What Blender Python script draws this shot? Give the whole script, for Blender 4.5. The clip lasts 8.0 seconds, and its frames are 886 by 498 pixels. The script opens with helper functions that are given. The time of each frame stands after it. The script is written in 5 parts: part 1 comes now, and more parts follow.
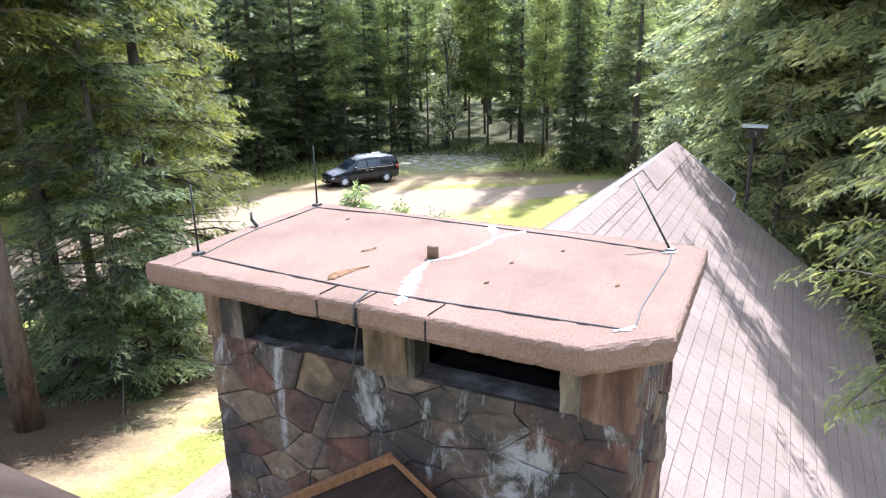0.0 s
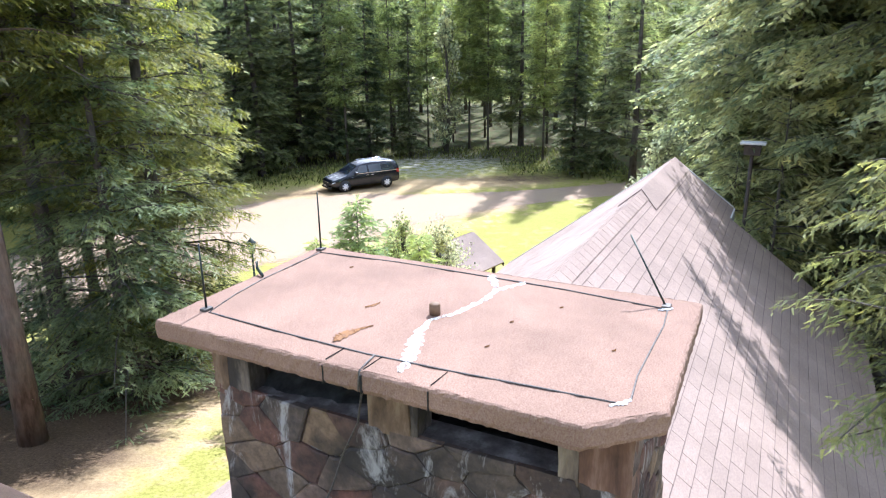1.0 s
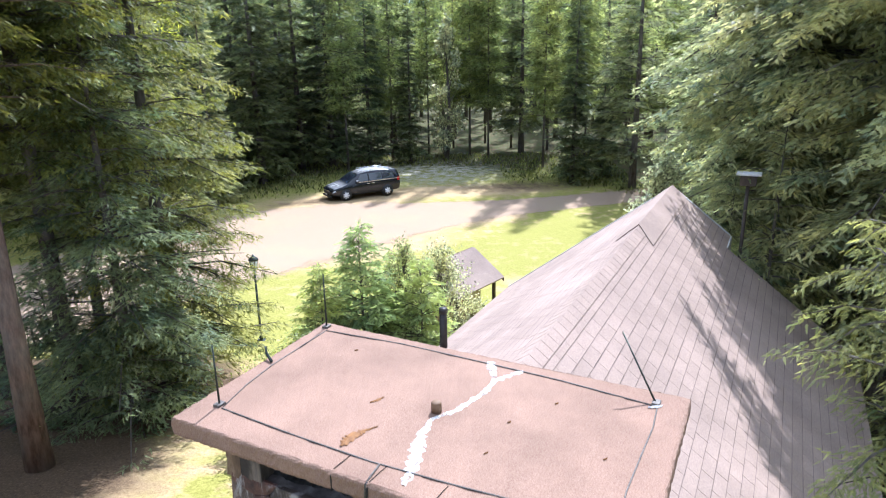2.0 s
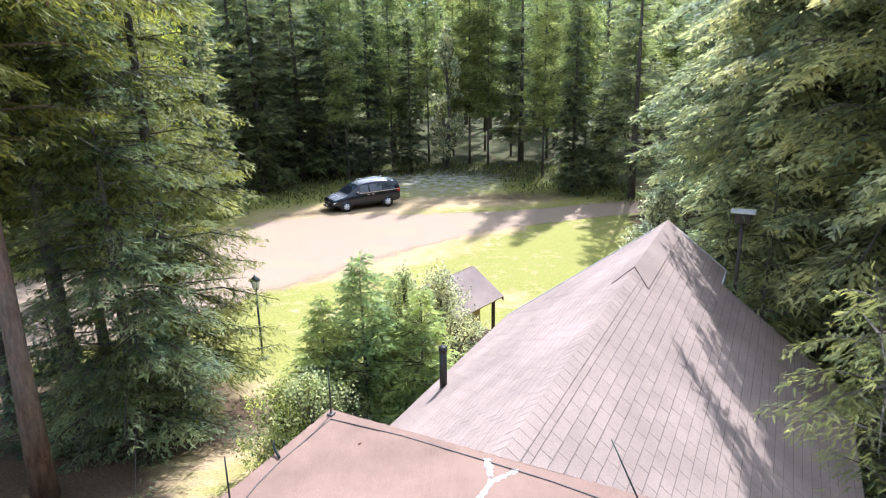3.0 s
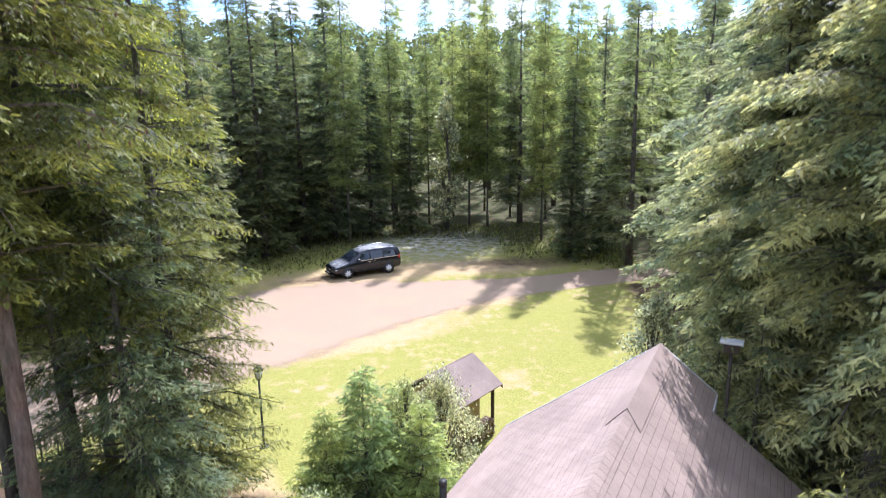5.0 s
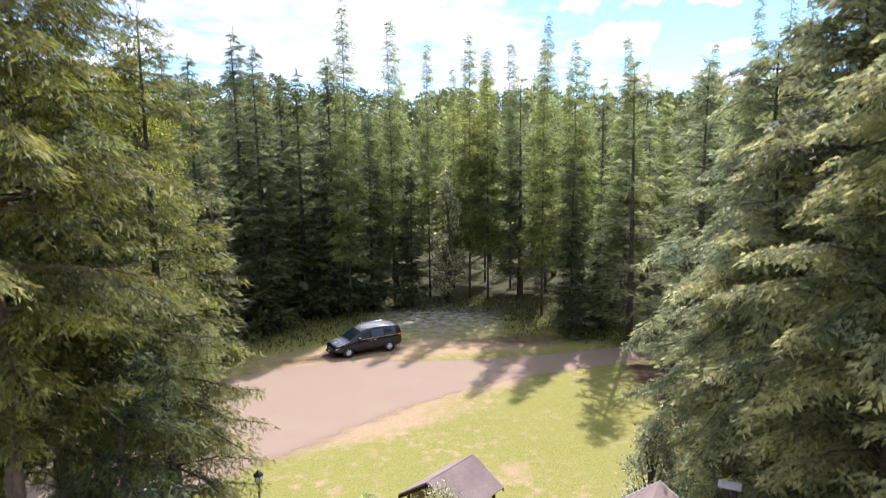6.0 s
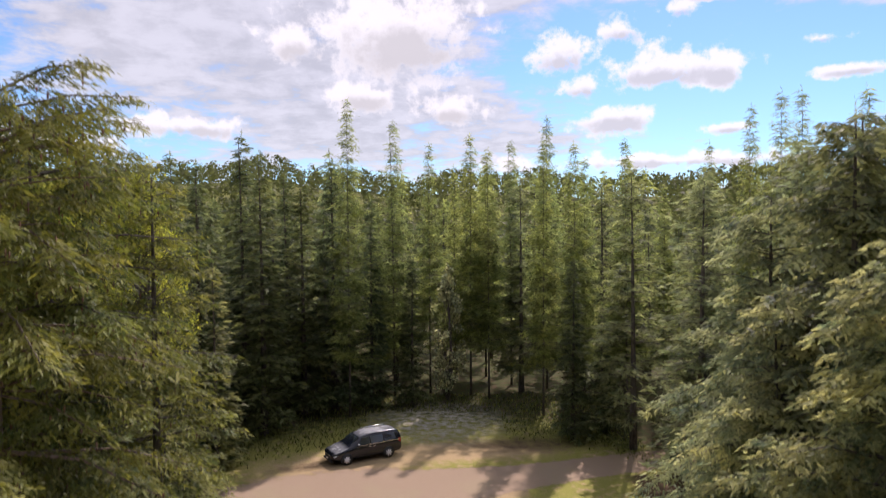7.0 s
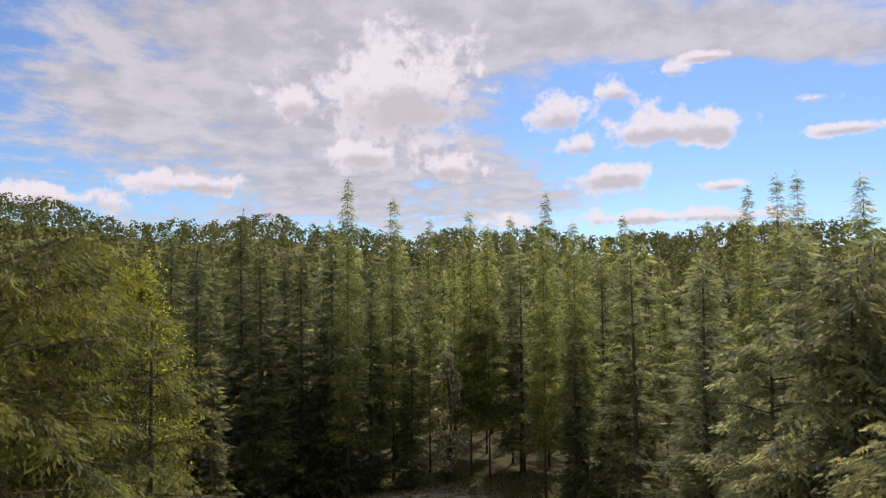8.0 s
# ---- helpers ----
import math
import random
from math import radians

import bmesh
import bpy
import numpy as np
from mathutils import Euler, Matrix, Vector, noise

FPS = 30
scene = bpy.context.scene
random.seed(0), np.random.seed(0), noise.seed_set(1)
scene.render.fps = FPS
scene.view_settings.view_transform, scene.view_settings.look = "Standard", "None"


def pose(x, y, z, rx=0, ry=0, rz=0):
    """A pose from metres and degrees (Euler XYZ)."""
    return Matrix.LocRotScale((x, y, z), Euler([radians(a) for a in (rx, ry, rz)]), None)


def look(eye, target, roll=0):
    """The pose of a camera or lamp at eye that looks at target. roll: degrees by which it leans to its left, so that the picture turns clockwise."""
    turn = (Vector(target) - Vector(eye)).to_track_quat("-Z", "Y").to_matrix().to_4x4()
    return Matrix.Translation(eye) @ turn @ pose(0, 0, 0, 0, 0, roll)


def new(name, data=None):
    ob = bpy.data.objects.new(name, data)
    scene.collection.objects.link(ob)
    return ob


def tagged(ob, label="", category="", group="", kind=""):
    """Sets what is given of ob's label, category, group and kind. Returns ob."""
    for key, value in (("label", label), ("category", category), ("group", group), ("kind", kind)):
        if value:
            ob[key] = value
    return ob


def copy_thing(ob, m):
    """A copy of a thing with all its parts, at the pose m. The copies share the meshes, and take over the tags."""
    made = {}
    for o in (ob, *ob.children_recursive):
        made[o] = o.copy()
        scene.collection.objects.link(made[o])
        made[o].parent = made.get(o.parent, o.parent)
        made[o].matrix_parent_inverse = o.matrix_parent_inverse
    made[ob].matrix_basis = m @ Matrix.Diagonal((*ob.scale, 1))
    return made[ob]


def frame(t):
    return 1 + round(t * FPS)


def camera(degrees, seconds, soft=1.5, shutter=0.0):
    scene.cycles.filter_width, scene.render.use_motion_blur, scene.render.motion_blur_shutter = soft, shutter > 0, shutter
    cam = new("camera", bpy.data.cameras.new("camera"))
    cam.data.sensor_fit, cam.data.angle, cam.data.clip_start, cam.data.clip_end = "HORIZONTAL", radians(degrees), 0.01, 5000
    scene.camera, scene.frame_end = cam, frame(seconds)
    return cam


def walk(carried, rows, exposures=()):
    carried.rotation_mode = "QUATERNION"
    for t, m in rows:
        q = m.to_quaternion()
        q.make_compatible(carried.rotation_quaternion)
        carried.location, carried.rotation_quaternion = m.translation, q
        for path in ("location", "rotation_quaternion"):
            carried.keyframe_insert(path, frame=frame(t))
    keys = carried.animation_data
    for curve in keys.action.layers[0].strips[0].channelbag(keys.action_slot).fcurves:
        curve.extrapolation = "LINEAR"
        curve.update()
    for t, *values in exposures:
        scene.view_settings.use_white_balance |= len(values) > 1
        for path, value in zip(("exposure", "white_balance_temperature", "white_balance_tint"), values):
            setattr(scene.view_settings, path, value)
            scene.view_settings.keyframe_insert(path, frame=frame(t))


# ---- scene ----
cam = camera(66.9, 8.0, soft=1.15, shutter=0.3)
METRES, EYE, TILT, LEAN, TURN = 8.4, 9.0, -17.0, 0.8, 0.0
ROWS = [
    (0.0, 0.0, 0.0, 0.0, 0.0, 0.0, 0.0),
    (0.5, -0.0006, -0.0045, 0.0151, 0.02, 0.02, 0.03),
    (1.0, -0.0008, -0.0098, 0.0314, 0.02, 0.04, 0.04),
    (1.5, -0.0011, -0.0186, 0.0563, 0.05, 0.08, 0.08),
    (3.0, -0.0002, -0.0545, 0.1605, 0.07, 0.28, 0.1),
    (3.5, 0.0001, -0.0653, 0.189, 0.07, 0.5, 0.12),
    (4.0, 0.0006, -0.0766, 0.2186, 0.07, 1.0, 0.11),
    (5.5, -0.0028, -0.1552, 0.4283, 0.05, 6.3, -0.11),
    (6.0, -0.005, -0.1915, 0.5275, 0.07, 8.76, -0.21),
    (6.5, -0.0112, -0.2275, 0.6316, 0.07, 11.57, -0.36),
    (7.0, -0.0112, -0.2596, 0.7347, 0.06, 15.3, -0.46),
    (7.5, -0.0124, -0.2948, 0.8426, 0.04, 18.8, -0.53),
    (8.0, -0.0107, -0.3356, 0.9413, 0.07, 20.07, -0.47),
]
walk(cam, [(t, pose(0, 0, EYE, TILT, LEAN, TURN) @ pose(METRES * x, METRES * y, METRES * z, 90 + pitch, roll, yaw)) for t, x, y, z, yaw, pitch, roll in ROWS],
     [(0.0, 1.68, 5350, 15), (1.5, 1.54, 5350, 15), (4.0, 1.36, 5400, 17), (5.5, 1.16, 5500, 23), (6.5, 0.5, 6200, 27), (7.2, 0.05, 6600, 28), (8.0, -0.16, 6750, 27)])

# ---- world, sun ----
SUN_AZ, SUN_EL = radians(19.5), radians(48)      # azimuth to the right of +y
world = bpy.data.worlds.new("world")
scene.world = world
world.use_nodes = True
wt = world.node_tree
wt.nodes.clear()


def wn(kind, **sockets):
    n = wt.nodes.new(kind)
    for k, val in sockets.items():
        n.inputs[k].default_value = val
    return n


def wmath(op, a, b=None, clamp=False):
    n = wt.nodes.new("ShaderNodeMath")
    n.operation, n.use_clamp = op, clamp
    for i, s in enumerate((a, b)):
        if s is None:
            continue
        if isinstance(s, (int, float)):
            n.inputs[i].default_value = s
        else:
            wt.links.new(s, n.inputs[i])
    return n.outputs[0]


sky = wn("ShaderNodeTexSky")
sky.sky_type, sky.sun_disc = "NISHITA", False
sky.sun_elevation, sky.sun_rotation = SUN_EL, SUN_AZ
sky.air_density, sky.dust_density, sky.ozone_density = 1.0, 0.3, 1.0
coord = wn("ShaderNodeTexCoord")
sep = wn("ShaderNodeSeparateXYZ")
wt.links.new(coord.outputs["Generated"], sep.inputs[0])
# cloud deck: the direction laid out on a plane overhead
up = wmath("MAXIMUM", sep.outputs[2], 0.0)
den = wmath("ADD", up, 0.13)
cx, cy = wmath("DIVIDE", sep.outputs[0], den), wmath("DIVIDE", sep.outputs[1], den)
flat = wn("ShaderNodeCombineXYZ")
wt.links.new(cx, flat.inputs[0])
wt.links.new(cy, flat.inputs[1])
n1 = wn("ShaderNodeTexNoise", Scale=1.5, Detail=10.0, Roughness=0.6, Distortion=0.5)
n2 = wn("ShaderNodeTexNoise", Scale=5.5, Detail=8.0, Roughness=0.62, Distortion=0.3)
n3 = wn("ShaderNodeTexNoise", Scale=15.0, Detail=8.0, Roughness=0.6, Distortion=0.2)
n4 = wn("ShaderNodeTexNoise", Scale=42.0, Detail=6.0, Roughness=0.6)
for nn in (n1, n2):
    wt.links.new(flat.outputs[0], nn.inputs["Vector"])
for nn in (n3, n4):
    wt.links.new(coord.outputs["Generated"], nn.inputs["Vector"])


def ellipse(px, py, bx, by, rx, ry):
    dx, dy = wmath("DIVIDE", wmath("SUBTRACT", px, bx), rx), wmath("DIVIDE", wmath("SUBTRACT", py, by), ry)
    return wmath("ADD", wmath("MULTIPLY", dx, dx), wmath("MULTIPLY", dy, dy))


def smooth(value, a, b, lo=0.0, hi=1.0):
    n = wn("ShaderNodeMapRange")
    n.interpolation_type = "SMOOTHSTEP"
    for k, val in (("From Min", a), ("From Max", b), ("To Min", lo), ("To Max", hi)):
        n.inputs[k].default_value = val
    wt.links.new(value, n.inputs["Value"])
    return n.outputs[0]


# high thin veil on the deck's plane: banks (x, y, half sizes, weight)
veil = wmath("ADD", wmath("MULTIPLY", n1.outputs["Fac"], 0.55), wmath("MULTIPLY", n2.outputs["Fac"], 0.45))
for bx, by, rx, ry, wgt in ((0.75, 1.92, 0.7, 0.13, 0.26), (0.0, 2.0, 0.45, 0.4, 0.14), (-0.75, 2.5, 0.75, 0.75, 0.20), (-0.2, 3.6, 1.0, 0.8, 0.22), (0.2, 1.8, 1.0, 0.28, 0.17), (1.0, 2.5, 0.6, 0.55, -0.2), (-1.5, 1.75, 0.5, 0.3, -0.12), (1.6, 3.2, 0.8, 0.9, -0.10)):
    r2 = ellipse(cx, cy, bx, by, rx, ry)
    veil = wmath("ADD", veil, wmath("MULTIPLY", wmath("POWER", 2.718, wmath("MULTIPLY", r2, -1.0)), wgt))
# unseen cloud added overhead and towards the back, as fill light for shaded sides
veil = wmath("ADD", veil, smooth(wmath("SUBTRACT", sep.outputs[1], sep.outputs[2]), 0.5, -0.3, 0.0, 0.13))
veil_cover = smooth(wmath("ADD", veil, wmath("MULTIPLY", wmath("SUBTRACT", n3.outputs["Fac"], 0.5), 0.2)), 0.48, 0.66)
# heaped clouds by direction (x, z, half sizes)
heaps = [(-0.070, 0.286, 0.123, 0.074), (-0.210, 0.259, 0.048, 0.028), (-0.122, 0.191, 0.050, 0.023), (0.003, 0.173, 0.054, 0.022), (0.162, 0.247, 0.050, 0.034), (0.240, 0.272, 0.032, 0.021), (0.289, 0.217, 0.087, 0.024), (0.371, 0.210, 0.026, 0.022), (0.238, 0.155, 0.065, 0.023), (0.199, 0.200, 0.057, 0.020), (0.505, 0.195, 0.039, 0.009), (0.313, 0.292, 0.026, 0.014), (0.349, 0.304, 0.034, 0.008), (0.382, 0.134, 0.031, 0.009), (-0.358, 0.143, 0.086, 0.017), (0.473, 0.237, 0.025, 0.010), (-0.506, 0.115, 0.087, 0.018), (0.292, 0.094, 0.209, 0.013)]
puff = low = None
for bx, bz, rx, rz in heaps:
    one = wmath("SUBTRACT", 1.0, wmath("SQRT", ellipse(sep.outputs[0], sep.outputs[2], bx, bz, rx, rz)))
    two = wmath("SUBTRACT", 1.0, wmath("SQRT", ellipse(sep.outputs[0], sep.outputs[2], bx + 0.1 * rx, bz - 0.42 * rz, rx * 0.9, rz * 0.62)))
    puff = one if puff is None else wmath("MAXIMUM", puff, one)
    low = two if low is None else wmath("MAXIMUM", low, two)
puff = wmath("MAXIMUM", puff, -1.0)
low = wmath("MAXIMUM", low, -1.0)
ragged = wmath("ADD", wmath("MULTIPLY", wmath("SUBTRACT", n3.outputs["Fac"], 0.5), 3.0), wmath("MULTIPLY", wmath("SUBTRACT", n4.outputs["Fac"], 0.5), 1.8))
puff = wmath("ADD", puff, ragged)
ahead = wmath("GREATER_THAN", sep.outputs[1], 0.0)
puff_cover = wmath("MULTIPLY", smooth(puff, -0.08, 0.5), ahead)
puff_grey = smooth(wmath("ADD", low, wmath("MULTIPLY", ragged, 0.6)), 0.0, 0.8, 1.0, 0.68)
tint = wn("ShaderNodeVectorMath")
tint.operation = "MULTIPLY"
tint.inputs[1].default_value = (0.50, 0.74, 0.93)
wt.links.new(sky.outputs[0], tint.inputs[0])
mix = wn("ShaderNodeMix")
mix.data_type = "RGBA"
wt.links.new(wmath("MULTIPLY", veil_cover, 0.9), mix.inputs["Factor"])
wt.links.new(tint.outputs[0], mix.inputs["A"])
glowing = wn("ShaderNodeVectorMath")
glowing.operation = "SCALE"
glowing.inputs[0].default_value = (3.95, 4.15, 4.25)
wt.links.new(smooth(wmath("ADD", n2.outputs["Fac"], wmath("MULTIPLY", wmath("SUBTRACT", n3.outputs["Fac"], 0.5), 0.7)), 0.3, 0.7, 0.88, 1.16), glowing.inputs["Scale"])
wt.links.new(glowing.outputs[0], mix.inputs["B"])
white = wn("ShaderNodeVectorMath")
white.operation = "SCALE"
white.inputs[0].default_value = (6.0, 6.2, 6.25)
wt.links.new(puff_grey, white.inputs["Scale"])
mix2 = wn("ShaderNodeMix")
mix2.data_type = "RGBA"
wt.links.new(wmath("MULTIPLY", puff_cover, 0.92), mix2.inputs["Factor"])
wt.links.new(mix.outputs["Result"], mix2.inputs["A"])
wt.links.new(white.outputs[0], mix2.inputs["B"])
mix = mix2
back = wn("ShaderNodeBackground", Strength=0.15)
wt.links.new(mix.outputs["Result"], back.inputs["Color"])
out = wn("ShaderNodeOutputWorld")
wt.links.new(back.outputs[0], out.inputs[0])

lamp = bpy.data.lights.new("sun", "SUN")
lamp.energy, lamp.angle, lamp.color = 4.3, radians(0.53), (1.0, 0.95, 0.87)
sun = new("sun", lamp)
toward = Vector((math.sin(SUN_AZ) * math.cos(SUN_EL), math.cos(SUN_AZ) * math.cos(SUN_EL), math.sin(SUN_EL)))
sun.matrix_world = look(toward * 60, (0, 0, 0))


# ---- materials ----
class Mat:
    """A small builder for node materials."""

    def __init__(self, name, whole=False):
        self.m = bpy.data.materials.new(name)
        self.m.use_nodes = True
        self.t = self.m.node_tree
        self.p = self.t.nodes["Principled BSDF"]
        self.out = self.t.nodes["Material Output"]
        self.co = self.t.nodes.new("ShaderNodeTexCoord").outputs["Object"]
        if whole:
            self.co = self.t.nodes.new("ShaderNodeNewGeometry").outputs["Position"]

    def node(self, kind, **sockets):
        n = self.t.nodes.new(kind)
        for k, val in sockets.items():
            n.inputs[k.replace("_", " ")].default_value = val
        return n

    def link(self, a, b):
        self.t.links.new(a, b)

    def noise(self, scale, detail=6, rough=0.6, vec=None, distortion=0.0, stretch=None):
        n = self.node("ShaderNodeTexNoise", Scale=scale, Detail=detail, Roughness=rough, Distortion=distortion)
        v = vec or self.co
        if stretch:
            mp = self.node("ShaderNodeMapping")
            mp.inputs["Scale"].default_value = stretch
            self.link(v, mp.inputs[0])
            v = mp.outputs[0]
        self.link(v, n.inputs["Vector"])
        return n.outputs["Fac"]

    def ramp(self, fac, stops):
        n = self.node("ShaderNodeValToRGB")
        els = n.color_ramp.elements
        while len(els) < len(stops):
            els.new(0.5)
        for e, (p, c) in zip(els, stops):
            e.position, e.color = p, (*c, 1) if len(c) == 3 else c
        self.link(fac, n.inputs[0])
        return n.outputs["Color"]

    def remap(self, fac, a, b, lo=0.0, hi=1.0):
        n = self.node("ShaderNodeMapRange")
        n.inputs["From Min"].default_value, n.inputs["From Max"].default_value = a, b
        n.inputs["To Min"].default_value, n.inputs["To Max"].default_value = lo, hi
        self.link(fac, n.inputs["Value"])
        return n.outputs[0]

    def mix(self, fac, a, b, mode="MIX"):
        n = self.node("ShaderNodeMix")
        n.data_type, n.blend_type = "RGBA", mode
        for s, key in ((fac, "Factor"), (a, "A"), (b, "B")):
            if isinstance(s, (int, float)):
                n.inputs[key].default_value = s
            elif isinstance(s, tuple):
                n.inputs[key].default_value = (*s, 1)
            else:
                self.link(s, n.inputs[key])
        return n.outputs["Result"]

    def math(self, op, a, b):
        n = self.node("ShaderNodeMath")
        n.operation, n.use_clamp = op, True
        for i, s in enumerate((a, b)):
            if isinstance(s, (int, float)):
                n.inputs[i].default_value = s
            else:
                self.link(s, n.inputs[i])
        return n.outputs[0]

    def free(self, op, a, b=0.0):
        n = self.node("ShaderNodeMath")
        n.operation = op
        for i, s in enumerate((a, b)):
            if isinstance(s, (int, float)):
                n.inputs[i].default_value = s
            else:
                self.link(s, n.inputs[i])
        return n.outputs[0]

    def attr(self, name):
        n = self.node("ShaderNodeAttribute")
        n.attribute_name = name
        return n.outputs["Fac"]

    def obj_random(self):
        return self.node("ShaderNodeObjectInfo").outputs["Random"]

    def island(self):
        return self.node("ShaderNodeNewGeometry").outputs["Random Per Island"]

    def finish(self, color, rough=0.8, metal=0.0, bump=None, strength=0.4, distance=0.01, spec=0.4):
        if isinstance(color, tuple):
            self.p.inputs["Base Color"].default_value = (*color, 1)
        else:
            self.link(color, self.p.inputs["Base Color"])
        if isinstance(rough, (int, float)):
            self.p.inputs["Roughness"].default_value = rough
        else:
            self.link(rough, self.p.inputs["Roughness"])
        self.p.inputs["Metallic"].default_value = metal
        self.p.inputs["Specular IOR Level"].default_value = spec
        if bump is not None:
            b = self.node("ShaderNodeBump", Strength=strength, Distance=distance)
            self.link(bump, b.inputs["Height"])
            self.link(b.outputs[0], self.p.inputs["Normal"])
        return self.m


def foliage(name, dark, light, glow, through_share=0.4, frond=0, patch_scale=1.1, patchy=1.0, fill=0.2):
    """Leaves or needles: a matt sheet that lets some sunlight through. tone: old inner growth to young tips, with crown
    shade and lit tips painted in.
    frond: how many side twigs stand on each side of a spray; the gaps between them are open."""
    a = Mat(name)
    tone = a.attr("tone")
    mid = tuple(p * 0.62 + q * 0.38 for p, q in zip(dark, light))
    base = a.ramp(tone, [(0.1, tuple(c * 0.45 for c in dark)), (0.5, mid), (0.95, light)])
    tint = a.ramp(a.obj_random(), [(0.0, (0.87, 0.94, 0.98)), (0.5, (1.0, 1.0, 0.97)), (1.0, (1.06, 1.03, 0.88))])
    patch = a.ramp(a.noise(patch_scale, 3), [(0.32, tuple(1 - patchy * c for c in (0.5, 0.4, 0.38))), (0.68, tuple(1 + patchy * c for c in (0.45, 0.35, 0.1)))])
    both = a.mix(1.0, tint, patch, "MULTIPLY")
    base = a.mix(1.0, base, both, "MULTIPLY")
    a.finish(base, 0.6, spec=0.2)
    tr = a.node("ShaderNodeBsdfTranslucent")
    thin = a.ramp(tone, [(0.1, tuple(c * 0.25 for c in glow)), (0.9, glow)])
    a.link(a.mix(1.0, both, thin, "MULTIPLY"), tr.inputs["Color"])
    sh = a.node("ShaderNodeMixShader")
    sh.inputs[0].default_value = through_share
    a.link(a.p.outputs[0], sh.inputs[1])
    a.link(tr.outputs[0], sh.inputs[2])
    last = sh.outputs[0]
    if frond:
        uv = a.node("ShaderNodeUVMap")
        xyz = a.node("ShaderNodeSeparateXYZ")
        a.link(uv.outputs[0], xyz.inputs[0])
        m = lambda op, p, q=0.0: a.free(op, p, q)
        along = xyz.outputs[1]
        across = m("SUBTRACT", m("MULTIPLY", xyz.outputs[0], 2.0), 1.0)
        wide = m("ABSOLUTE", across)
        half = m("MULTIPLY", m("POWER", m("SUBTRACT", 1.0, along), 0.7), m("MINIMUM", m("ADD", m("MULTIPLY", along, 3.5), 0.4), 1.0))
        swing = m("MULTIPLY", m("SUBTRACT", a.noise(9.0, 2), 0.5), 1.6)
        row = m("ADD", m("SUBTRACT", m("MULTIPLY", along, float(frond)), m("MULTIPLY", wide, frond * 0.42)), m("ADD", m("MULTIPLY", m("SIGN", across), 0.25), swing))
        twig = m("LESS_THAN", m("ABSOLUTE", m("SUBTRACT", m("FRACT", row), 0.5)), fill)
        inside = m("LESS_THAN", wide, m("MULTIPLY", half, m("ADD", 0.75, m("MULTIPLY", a.noise(23.0, 1), 0.5))))
        stem = m("MULTIPLY", m("LESS_THAN", wide, 0.09), m("LESS_THAN", along, 0.97))
        shape = m("MAXIMUM", m("MULTIPLY", twig, inside), stem)
        hole = a.node("ShaderNodeBsdfTransparent")
        cut = a.node("ShaderNodeMixShader")
        a.link(shape, cut.inputs[0])
        a.link(hole.outputs[0], cut.inputs[1])
        a.link(last, cut.inputs[2])
        last = cut.outputs[0]
    a.link(last, a.out.inputs[0])
    return a.m


def bark_mat(name, dark, light):
    a = Mat(name)
    ridges = a.noise(9, 7, 0.7, stretch=(1, 1, 0.25))
    blot = a.noise(1.5, 4)
    c = a.ramp(ridges, [(0.35, dark), (0.7, light)])
    c = a.mix(a.remap(blot, 0.4, 0.8, 0, 0.6), c, (0.16, 0.165, 0.14))
    return a.finish(c, 0.95, bump=ridges, strength=0.9, distance=0.03, spec=0.15)


